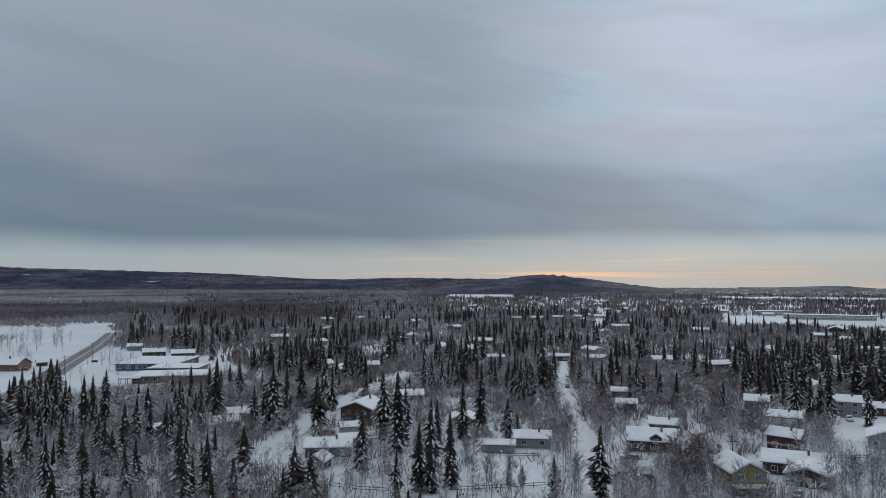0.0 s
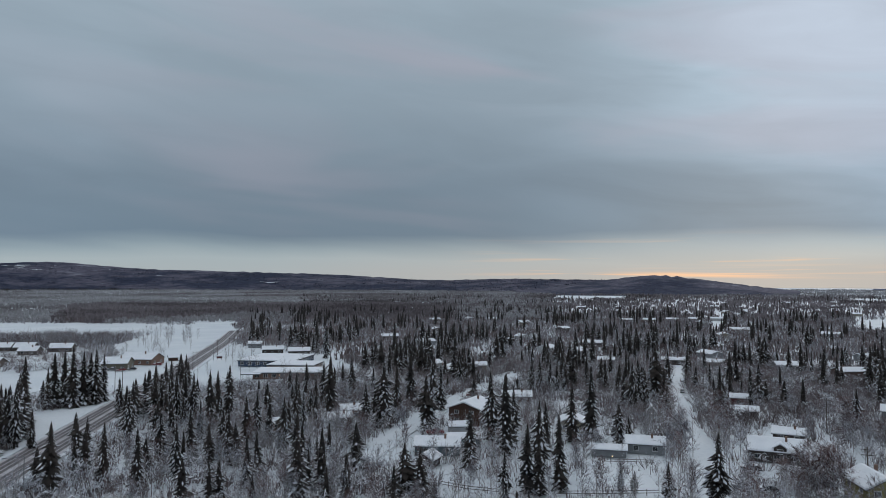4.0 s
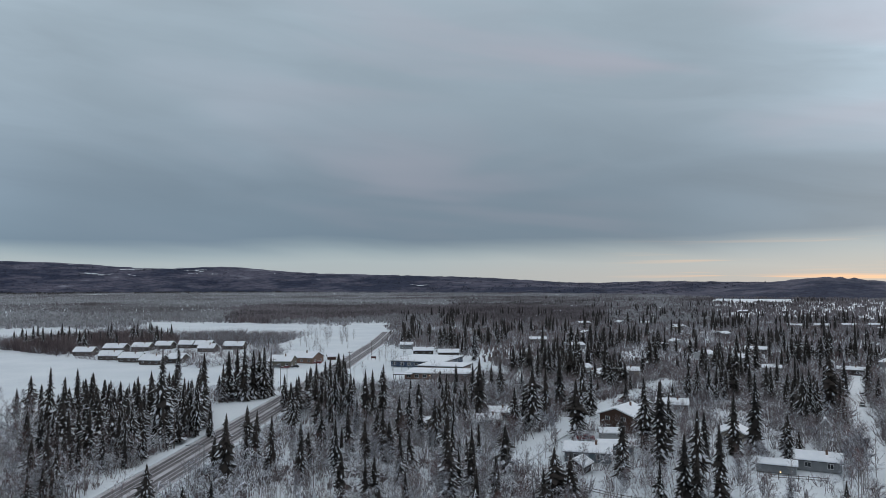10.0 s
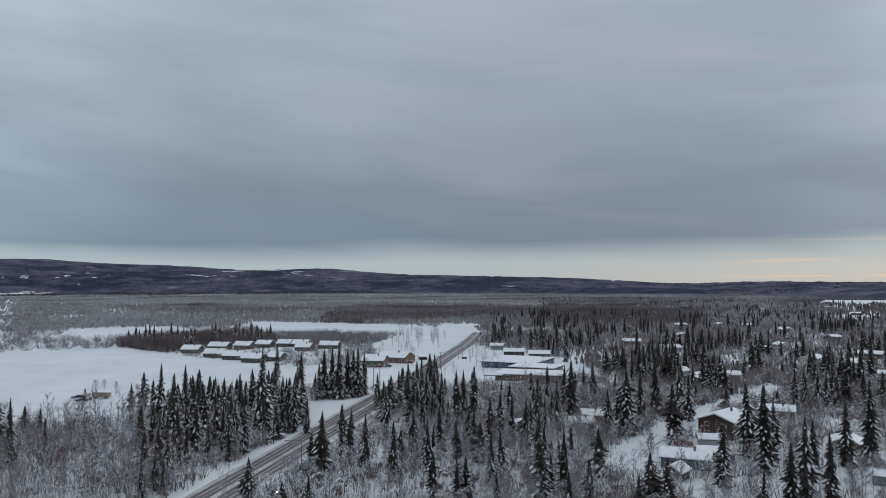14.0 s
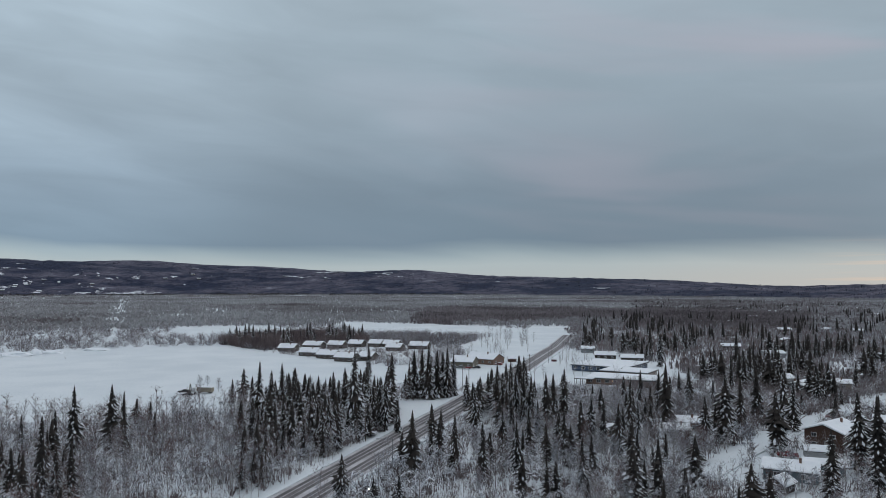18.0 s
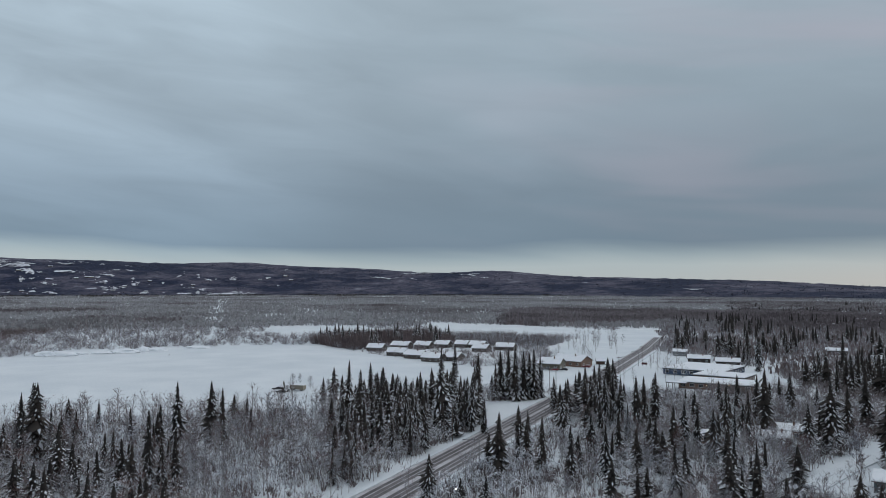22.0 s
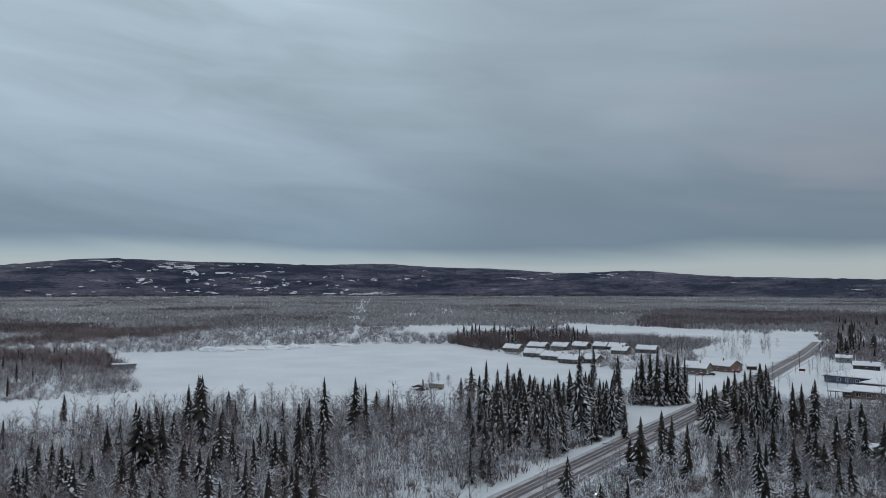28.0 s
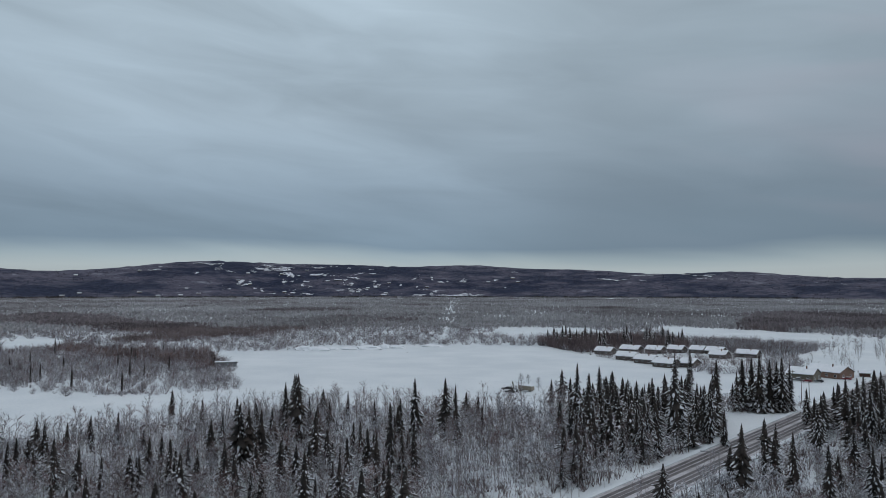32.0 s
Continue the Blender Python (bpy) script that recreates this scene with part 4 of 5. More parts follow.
GARDEN_SPRUCES = [(66.9, 145.0, 11.5), (72.5, 146.3, 18.0), (84.4, 178.3, 14.5), (98.0, 189.1, 17.0), (105.6, 191.5, 22.5), (108.8, 181.3, 12.9), (113.5, 183.8, 7.7), (142.6, 228.2, 17.6), (145.1, 227.9, 17.6), (147.4, 227.6, 15.1), (123.5, 274.0, 14.4), (128.7, 277.6, 14.8), (133.5, 277.0, 14.0), (136.4, 276.6, 12.8), (140.3, 276.1, 11.8), (85.9, 142.6, 6.8), (88.1, 140.5, 5.0), (98.0, 124.7, 16.3), (168.2, 212.9, 17.7), (190.0, 218.8, 16.7), (199.8, 185.2, 12.0), (222.6, 147.4, 12.9), (209.9, 163.6, 18.7), (214.1, 161.5, 15.9), (217.0, 160.1, 16.4), (219.6, 158.9, 18.9), (71.1, 153.6, 19.8)]
rnd = random.Random(5)
TREES = []
for label, trees in (("snow-dusted spruce near the frozen slough", SLOUGH_SPRUCES), ("tall dark spruce rising from frosted birches", WEST_SPRUCES), ("snow-laden spruce at the field's edge", FIELD_SPRUCES),
                     ("broad snow-laden spruce in the roadside copse", COPSE_SPRUCES), ("tall snow-laden spruce beside the brown house", HOUSE_SPRUCES), ("snow-laden spruce in a house garden", GARDEN_SPRUCES), ("tall narrow spruce beside the snowy road", VERGE_SPRUCES), ("dark spruce in the frosted wood", LANE_SPRUCES),
                     ("tall snow-laden spruce between the houses", YARD_SPRUCES), ("tall dark spruce near the side street", STREET_SPRUCES), ("tall dark spruce beside the snowy road", ROAD_VERGE), ("dark spruce in the bare wood", MIDDLE_WOOD), ("snow-laden spruce at the field's edge", FIELD_EDGE),
                     ("snow-laden spruce in the roadside copse", LOT_COPSE), ("dark spruce rising from frosted birches", WEST_WOOD), ("snow-dusted spruce near the frozen slough", SLOUGH_WOOD),
                     ("narrow dark spruce beside the snowy road", LEFT_VERGE), ("snow-laden spruce between the houses", YARDS), ("dark spruce among snowy yards", EAST_YARDS)):
    for x, y, h in trees:
        if any(math.hypot(x - a, y - b) < 2.0 for a, b in TREES):
            continue
        TREES.append((x, y))
        kind = rnd.choice(SPRUCES[1:4] + SPRUCES[5:]) if "laden" in label else rnd.choice(SPRUCES)
        w = rnd.uniform(0.80, 1.10) * (0.85 + 2.4 / h) * h * (1.25 if trees in (HOUSE_SPRUCES, GARDEN_SPRUCES, STREET_SPRUCES, YARD_SPRUCES, COPSE_SPRUCES) else 1.08)
        tagged(copy_thing(kind, pose(x, y, -0.2, 0, 0, rnd.uniform(0, 360)) @ Matrix.Diagonal((w / 15, w / 15, h / 15, 1))), label)



def scatter(count, d0, d1, az0, az1, power=0.5, gap=0.0, keep=None, yards=0.65):
    """Random places on a sector of the ground that are not open."""
    out, tries = [], 0
    while len(out) < count and tries < count * 8:
        tries += 1
        d = (d0 * d0 + (d1 * d1 - d0 * d0) * rnd.random()) ** 0.5 if power == 0.5 else d0 + (d1 - d0) * rnd.random() ** power
        a = radians(rnd.uniform(az0, az1))
        x, y = d * math.sin(a), d * math.cos(a)
        if keep and not keep(x, y):
            continue
        thinned = yards if inside(x, y, YARD) or inside(x, y, EAST_YARD) else 1.0
        if rnd.random() < thinned and not open_ground(x, y, gap):
            out.append((x, y))
    return out


def patchy(x, y, scale=0.012, seed=0.0):
    return noise.noise((x * scale, y * scale, seed))


# leafless birches close to the camera
for n, d0, d1, az0, az1 in (150, 112, 245, -78, -22), (60, 120, 230, -7, 18), (60, 100, 230, 18, 62):
    for x, y in scatter(n, d0, d1, az0, az1, 0.5, 0.0):
        h = rnd.uniform(6, 10.5)
        copy_thing(rnd.choice(BIRCHES), pose(x, y, -0.2, 0, 0, rnd.uniform(0, 360)) @ Matrix.Diagonal((h / 11, h / 11, h / 11, 1)))
for p in SPRUCES + BIRCHES:
    for o in [*p.children_recursive, p]:
        bpy.data.objects.remove(o)


# the mass of the woods, as joined stuff
def bush_templates(seeds, limbs, branchlets, twigs, width, frosted):
    wood, brown, white = [], [], []
    for s in seeds:
        w, t, f, bend = birch_arrays(s, limbs, branchlets, twigs, width, frosted)
        tv, tf = trunk_arrays(0.009, 0.95, 3, bend)
        wv, wf = np.array(w[0]), np.array(w[1])
        wood.append((np.concatenate([tv, wv]), np.concatenate([tf, wf + len(tv)])))
        brown.append((np.array(t[0]), np.array(t[1])))
        white.append((np.array(f[0]), np.array(f[1])))
    return wood, brown, white


def spots(points, h0, h1, fat=1.0):
    return [(x, y, -0.2, h, h * fat * rnd.uniform(0.85, 1.2), rnd.uniform(0, 6.3)) for x, y in points for h in (rnd.uniform(h0, h1),)]


def fan(seed, stems, spread, width):
    """A bare bush of height 1: upright brown stems that fork into finer shoots, and shorter frosted ones among them."""
    r = random.Random(seed)
    brown, white = ([], []), ([], [])
    for i in range(stems):
        low = i % 5 > 2
        kind = white if low else brown
        a, out = r.uniform(0, 6.3), spread * r.random() ** 0.6
        foot = np.array((math.cos(a) * out * 0.30, math.sin(a) * out * 0.30, 0.0))
        tip = np.array((math.cos(a) * out, math.sin(a) * out, r.uniform(0.35, 0.75) if low else r.uniform(0.6, 1.0) * (1 - 0.35 * out / spread)))
        wisp(*kind, foot, tip, width)
        for _ in range(2):
            p = foot + (tip - foot) * r.uniform(0.25, 0.7)
            way = np.array((r.gauss(0, 0.13), r.gauss(0, 0.13), r.uniform(0.06, 0.24)))
            wisp(*(white if r.random() < 0.4 else brown), p, p + way, width * 0.8)
    return [(np.array(k[0]), np.array(k[1])) for k in (brown, white)]


def fans(seeds, stems, spread, width):
    made = [fan(s, stems, spread, width) for s in seeds]
    return None, [m[0] for m in made], [m[1] for m in made]


NEAR = bush_templates((21, 22, 23, 24, 25, 26), 9, 5, 3, 0.0042, 0.40)
for twig_mat, n, d0, d1, az0, az1, h0, h1 in ((TWIGS, 620, 105, 285, -80, -18, 4, 10.5), (RED_TWIGS, 900, 105, 285, -80, -18, 5, 11.5), (RED_TWIGS, 430, 120, 300, -18, 24, 3, 8.5),
                                              (DUSTED, 450, 120, 300, -18, 24, 3, 9), (DUSTED, 470, 90, 260, 20, 66, 3, 8.5)):
    side = 1 if twig_mat is RED_TWIGS else -1
    at = spots(scatter(n, d0, d1, az0, az1, 0.5, 0.0, lambda x, y: (math.hypot(x, y) > 150 or not -0.6 < x / y < -0.1) and side * patchy(x, y, 0.022, 31) > (-0.28 if side > 0 else -0.10)), h0, h1, 1.25)
    stamp("birch_trunks", NEAR[0], at, BIRCH_BARK, "slender bare birch stems of the wood", "trees")
    stamp("bare_woods", NEAR[1], at, twig_mat, "grey-brown bare twigs of the winter wood", "trees")
    stamp("frosted_woods", NEAR[2], at, FROST, "frosted twigs of the winter wood", "trees")

# bushes bent over by frost and snow, which hide the ground under the trees
def bent(seed, strands, width):
    """A bush of height 1: stems that rise and arch over, frosted along the top, with brown shoots among them."""
    r = random.Random(seed)
    brown, white = ([], []), ([], [])
    for _ in range(strands):
        a, out, h = r.uniform(0, 6.3), r.uniform(0.25, 0.75), r.uniform(0.45, 1.0)
        way = np.array((math.cos(a), math.sin(a), 0.0))
        foot = np.array((r.gauss(0, 0.16), r.gauss(0, 0.16), 0.0))
        line = [foot + way * out * x + np.array((0, 0, h * z)) for x, z in ((0.40, 0.80), (0.72, 1.0), (1.05, r.uniform(0.55, 0.9)))]
        side = np.array((-way[1] * 0.6, way[0] * 0.6, 0.8)) * width
        v, f = white
        i = len(v)
        v += [tuple(line[0] - side * 0.7), tuple(line[0] + side * 0.7), tuple(line[1] - side), tuple(line[1] + side), tuple(line[2])]
        f += [(i, i + 1, i + 3), (i, i + 3, i + 2), (i + 2, i + 3, i + 4)]
        wisp(*brown, foot, line[0], width * 0.7)
        for _ in range(2):
            p = line[0] + (line[1] - line[0]) * r.random()
            wisp(*white, p, p + way * r.uniform(0.05, 0.25) + np.array((r.gauss(0, 0.14), r.gauss(0, 0.14), r.uniform(-0.22, 0.12))), width * 0.7)
        p = foot + np.array((r.gauss(0, 0.25), r.gauss(0, 0.25), 0.1))
        wisp(*brown, p, p + np.array((r.gauss(0, 0.10), r.gauss(0, 0.10), r.uniform(0.4, 0.8))), width * 0.8)
    return [(np.array(k[0]), np.array(k[1])) for k in (brown, white)]


BENT = [bent(s, 7, 0.023) for s in range(81, 89)]
for count, d0, d1, az0, az1, wall in ((2800, 100, 275, -80, -10, 2.2), (1900, 115, 320, -18, 24, 2.2), (1400, 100, 420, 22, 66, 2.0)):
    at = spots(scatter(count, d0, d1, az0, az1, 0.5, wall, None, 0.40), 2.2, 5.2, 1.25)
    stamp("brush", [b[0] for b in BENT], at, FAR_TWIGS, "brown stems of bushes bent under frost", "shrubs")
    stamp("brush", [b[1] for b in BENT], at, BENT_FROST, "frosted arching branches of low bushes", "shrubs")
# low brush farther out
BRUSH = fans((61, 62, 63, 64), 8, 0.32, 0.018)
for count, d0, d1, az0, az1 in ((1600, 100, 290, -80, -10), (1500, 115, 330, -18, 24), (2400, 180, 450, 18, 66), (1700, 430, 1000, 1, 66)):
    at = spots(scatter(count, d0, d1, az0, az1, 0.5, 2.2, None, 0.12), 1.4, 3.6, 2.0 if d1 < 900 else 3.2)
    stamp("brush", BRUSH[1], at, FAR_TWIGS, "low brown brush under the bare trees", "shrubs")
    stamp("brush", BRUSH[2], at, DUSTED, "low frosted brush under the bare trees", "shrubs")

FIR = [spruce_arrays(s, 21, 7, share) for s, share in ((31, 0.3), (32, 0.85), (33, 0.5), (34, 1.0), (35, 0.65))]
LADEN = [spruce_arrays(s, 21, 7, 1.15) for s in (91, 92, 93, 94)]
FIR_N, FIR_S = [f[0] for f in FIR], [f[1] for f in FIR]
FAR_FIR = [spruce_arrays(s, 8, 5, 0.75, True) for s in (36, 37, 38, 39)]
FAR_N, FAR_S = [f[0] for f in FAR_FIR], [f[1] for f in FAR_FIR]


def stand(points, h0, h1, fat=1.75, far=False, laden=False):
    at = spots(points, h0, h1, fat)
    needles, snow = (FAR_N, FAR_S) if far else ([f[0] for f in LADEN], [f[1] for f in LADEN]) if laden else (FIR_N, FIR_S)
    stamp("spruce_stand", needles, at, NEEDLES, "dense dark spruces of the winter forest", "trees")
    stamp("spruce_snow", snow, at, BRANCH_SNOW, "snow on the branches of the spruce forest", "snow")


stand(scatter(30, 110, 200, -66, -48, 0.5, 0), 8, 13, 1.7, False, True)
stand(scatter(38, 115, 235, -47, -35, 0.5, 0), 8, 14, 1.7, False, True)
stand(scatter(62, 100, 262, -80, -22, 0.5, 0, lambda x, y: patchy(x, y, 0.02, 2) > -0.12), 5, 11)
stand(scatter(60, 185, 300, -25, -9, 0.5, 1, lambda x, y: patchy(x, y, 0.03, 3) > -0.15), 7, 15, 1.75)
stand(scatter(48, 120, 330, -9, 26, 0.5, 0, lambda x, y: patchy(x, y, 0.02, 5) > -0.1), 6, 12)
stand(scatter(70, 225, 360, 24, 66, 0.5, 1, lambda x, y: patchy(x, y, 0.02, 7) > 0.1 and not inside(x, y, EAST_YARD) and not inside(x, y, YARD)), 7, 15)
SPRUCE_BELT = [(-80, 180), (-66, 184), (-55, 234), (-62, 284), (-84, 277), (-108, 250)]
stand([p for p in scatter(900, 175, 300, -27, -11, 0.5, 0.5) if inside(*p, SPRUCE_BELT)][:80], 8, 16, 1.8, False, True)
stand([(-8 + 0.146 * (y - 250) - 20 + rnd.uniform(-4, 5), y) for y in range(246, 335, 5)], 11, 16, 1.6)
stand(scatter(70, 290, 430, 48, 58, 0.5, 1), 13, 20, 1.5)
stand(scatter(22, 150, 270, -7, 12, 0.5, 1), 9, 15, 1.5)
grouped = lambda x, y: patchy(x, y, 0.016, 8) + 0.5 * patchy(x, y, 0.045, 4) > 0.16
stand(scatter(330, 330, 560, 2, 66, 0.5, 0, grouped), 9, 18, 1.7)
stand(scatter(480, 560, 1000, 2, 66, 0.5, 0, grouped), 8, 17, 1.9, True)
stand(scatter(120, 330, 900, 2, 66), 6, 12, 1.3, True)
stand(scatter(520, 900, 2150, 6, 66, 0.5, 0, lambda x, y: patchy(x, y, 0.006, 9) > 0.16), 8, 14, 2.1, True)
THICKET = fans((44, 45, 46, 47), 12, 0.44, 0.0150)
FINE = fans((48, 49, 50, 51, 52, 53), 16, 0.44, 0.0092)
at = spots(scatter(1300, 390, 1050, 1, 66), 5, 10, 1.5)
stamp("frosted_woods", THICKET[1], at, DUSTED, "pale frosted trees of the suburb", "trees")
stamp("frosted_woods", THICKET[2], at, FROST, "hoar frost on the suburb's trees", "trees")
at = spots(scatter(2300, 390, 1050, 1, 66), 5.5, 11, 1.5)
stamp("bare_woods", THICKET[1], at, FAR_TWIGS, "bare twigs of the suburb's trees", "trees")
stamp("frosted_woods", THICKET[2], at, FROST, "frosted twigs of the suburb's trees", "trees")
at = spots(scatter(1100, 150, 420, 0, 66), 4, 9, 1.35)
stamp("frosted_woods", FINE[1], at, DUSTED, "pale frosted garden trees", "trees")
stamp("frosted_woods", FINE[2], at, DUSTED, "hoar frost on the garden trees", "trees")
at = spots(scatter(2100, 225, 420, 0, 66), 4, 9.5, 1.35)
stamp("bare_woods", FINE[1], at, FAR_TWIGS, "bare twigs of the garden trees", "trees")
stamp("frosted_woods", FINE[2], at, DUSTED, "frosted twigs of the garden trees", "trees")
# birches that crowd the side street
at = spots([p for p in scatter(1500, 120, 400, 28, 48, 0.5, 0.3, lambda x, y: off_line(x, y, STREET) < 9)][:110] + [(117, 165), (114, 160), (120, 163), (139.4, 179), (142, 182), (152, 214), (104, 146), (108, 151)], 7, 11.5, 1.2)
stamp("birch_trunks", NEAR[0], at, BIRCH_BARK, "slender birch stems beside the side street", "trees")
stamp("bare_trees", NEAR[1], at, RED_TWIGS, "red-brown bare birches beside the side street", "trees")
stamp("bare_trees", NEAR[2], at, FROST, "frosted birches beside the side street", "trees")
# single bare trees on the open lots beside the road
LOT_TREES = [(rnd.uniform(-60, 5), rnd.uniform(420, 640)) for _ in range(60)] + [(rnd.uniform(-15, 60), rnd.uniform(335, 500)) for _ in range(46)]
at = spots([(x, y) for x, y in LOT_TREES if off_line(x, y, ROAD) > 12 and not any(math.hypot(x - a, y - b) < r for a, b, r in HOUSES)], 6, 13, 1.3)
stamp("bare_trees", NEAR[0], at, BIRCH_BARK, "bare stems of roadside trees", "trees")
stamp("bare_trees", NEAR[1], at, DUSTED, "bare grey roadside trees", "trees")
stamp("bare_trees", NEAR[2], at, FROST, "frosted twigs of roadside trees", "trees")
# copse behind the row houses and shrubs round the fields
COPSE = [(-270, 540), (-214, 494), (-196, 504), (-190, 545), (-150, 556), (-166, 604), (-190, 640), (-262, 600)]
at = spots([p for p in scatter(3200, 480, 720, -28, -10) if inside(*p, COPSE)], 9, 15, 1.0)
stamp("bare_woods", FINE[1], at, TWIGS, "grey-brown bare copse behind the row houses", "trees")
stamp("frosted_woods", FINE[2], at, FAR_TWIGS, "grey-brown twigs low in the copse behind the row houses", "trees")
at = spots([(x, y) for x, y in ((rnd.uniform(-200, -82), rnd.uniform(440, 560)) for _ in range(300)) if inside(x, y, ROW) and not any(math.hypot(x - a, y - b) < r * 0.8 for a, b, r in HOUSES)], 3.5, 8, 1.2)
stamp("bare_trees", FINE[1], at, FAR_TWIGS, "bare garden trees between the row houses", "trees")
stamp("bare_trees", FINE[2], at, DUSTED, "frosted garden trees between the row houses", "trees")
stand([p for p in scatter(900, 480, 720, -28, -10) if inside(*p, COPSE)][:52], 10, 17, 1.6, False, True)
HEDGE = [(-155, 584), (-120, 556), (-60, 545), (-48, 560), (-60, 610), (-120, 640), (-160, 634)]
at = spots([p for p in scatter(1500, 540, 740, -20, 0) if inside(*p, HEDGE)], 7, 13, 1.1)
stamp("frosted_woods", FINE[2], at, FROST, "pale shoots of the scrub behind the lodge", "trees")
stamp("bare_woods", FINE[1], at, FAR_TWIGS, "grey-brown bare scrub behind the lodge", "trees")
BLOCK = [(-300, 176), (-270, 224), (-300, 246), (-345, 276), (-352, 290), (-430, 330), (-560, 300), (-600, 240), (-600, 150), (-420, 150)]


def ragged(x, y, poly):
    return inside(x + 14 * noise.noise((x * 0.05, y * 0.05, 1)), y + 14 * noise.noise((x * 0.05, y * 0.05, 7)), poly)


stand([p for p in scatter(700, 300, 660, -76, -46) if ragged(*p, BLOCK)][:60], 6, 11, 1.3, True)
grown = [p for p in scatter(3600, 300, 660, -76, -46) if ragged(*p, BLOCK)]
back = lambda x, y: y > 262 - 0.05 * (x + 300) + 18 * patchy(x, y, 0.03, 5)
for points, twig_mat, white, h0, h1, tone in (([p for p in grown if back(*p)], RED_TWIGS, DUSTED, 6, 10, "red-brown bare"), ([p for p in grown if not back(*p)], FAR_TWIGS, FROST, 3.5, 7.5, "frosted grey")):
    at = spots(points, h0, h1, 1.3)
    stamp("bare_woods", FINE[1], at, twig_mat, tone + " scrub wood between the snow fields", "trees")
    stamp("frosted_woods", FINE[2], at, white, "frost on the scrub wood between the snow fields", "trees")
at = spots([p for p in scatter(2600, 290, 620, -76, -46) if off_line(*p, [(-420, 150), (-300, 176), (-270, 224), (-300, 246), (-345, 276), (-352, 290), (-430, 330)]) < 12], 1.2, 4.5, 1.8)
stamp("brush", FINE[1], at, FAR_TWIGS, "low willows at the foot of the scrub wood", "shrubs")
stamp("brush", FINE[2], at, FROST, "frosted low willows at the foot of the scrub wood", "shrubs")


# the wide frosted flats beyond
CLUMPS = [clump(s, 13, 1.0) for s in range(50, 58)]


def flats(count, d0, d1, az0, az1, h0, h1, wide, mat, label, keep=None, power=0.8):
    at = []
    for x, y in scatter(count, d0, d1, az0, az1, power, 0, keep):
        at.append((x, y, -0.2, rnd.uniform(h0, h1), wide * rnd.uniform(0.7, 1.3), rnd.uniform(0, 6.3)))
    stamp("far_woods", CLUMPS, at, mat, label, "woods")


BROWN_BLOCK = [(-1280, 640), (-1180, 674), (-964, 599), (-784, 538), (-698, 545), (-585, 521), (-527, 470), (-560, 440), (-650, 436), (-752, 441), (-924, 450), (-1200, 520)]


def reddish(x, y):
    """Where the far woods are brown rather than white with frost."""
    az, d = math.degrees(math.atan2(x, y)), math.hypot(x, y)
    ragged_edge = 60 * patchy(x, y, 0.012, 12)
    if -11 < az < 18 and 700 < d + ragged_edge < 1450:
        return patchy(x, y, 0.004, 6) > -0.25
    return inside(x + ragged_edge * 0.4, y + ragged_edge * 0.4, BROWN_BLOCK) or patchy(x, y, 0.0042, 12) > 0.42


at = spots(scatter(4600, 410, 950, -80, -2, 1.0, 0, lambda x, y: not reddish(x, y)), 5, 9, 1.8)
stamp("bare_woods", FINE[1], at, FAR_TWIGS, "bare scrub on the wide flats", "trees")
stamp("frosted_woods", FINE[2], at, FROST, "frosted scrub on the wide flats", "trees")
at = spots(scatter(2300, 410, 950, -80, -2, 1.1, 0, reddish), 6, 10, 1.6)
stamp("bare_woods", FINE[1], at, FAR_TWIGS, "brown bare scrub on the wide flats", "trees")
stamp("frosted_woods", FINE[2], at, FAR_TWIGS, "grey twigs of the scrub on the wide flats", "trees")
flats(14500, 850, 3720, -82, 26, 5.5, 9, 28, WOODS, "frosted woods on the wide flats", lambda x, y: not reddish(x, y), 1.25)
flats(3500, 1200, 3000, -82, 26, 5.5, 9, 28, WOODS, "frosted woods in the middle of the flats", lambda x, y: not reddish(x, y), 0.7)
flats(4200, 850, 3720, -82, 26, 5, 10, 26, DARK_WOODS, "brown bare woods on the wide flats", reddish, 1.2)
flats(900, 3350, 3720, -82, 20, 9, 15, 26, NEEDLES, "dark spruces at the foot of the ridge", lambda x, y: patchy(x, y, 0.004, 3) > -0.1, 1.0)
flats(2400, 400, 1000, 1, 66, 3, 7, 11, FAR_TWIGS, "brown bare thickets of the suburb", lambda x, y: patchy(x, y, 0.012, 21) > -0.2, 0.7)
flats(2400, 400, 1000, 1, 66, 3, 7, 11, DUSTED, "frosted thickets of the suburb", None, 0.7)
flats(3800, 900, 2300, 6, 70, 7, 11, 18, DARK_WOODS, "brown bare woods of the far suburb")
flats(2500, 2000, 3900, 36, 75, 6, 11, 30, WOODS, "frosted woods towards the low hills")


# ---- street furniture ----
def street_lamp(x, y, turn, h=8.8):
    ob = thing("street_lamp", "tall grey steel street lamp with a long arm", "street lamp")
    ob.matrix_basis = pose(x, y, 0, 0, 0, turn)
    part("pole", tube(bmesh.new(), [(0, 0, 0), (0, 0, h * 0.5), (0, 0, h)], (0.14, 0.11, 0.08), 8), METAL, ob)
    part("base", boxes((-0.25, -0.25, 0, 0.25, 0.25, 0.35)), METAL, ob)
    bm = bmesh.new()
    box(bm, -3.4, -0.05, h - 0.05, 0.05, 0.05, h + 0.06)
    part("arm", bm, METAL, ob)
    part("lamp_head", boxes((-4.2, -0.16, h - 0.1, -3.3, 0.16, h + 0.08)), METAL, ob)
    return ob


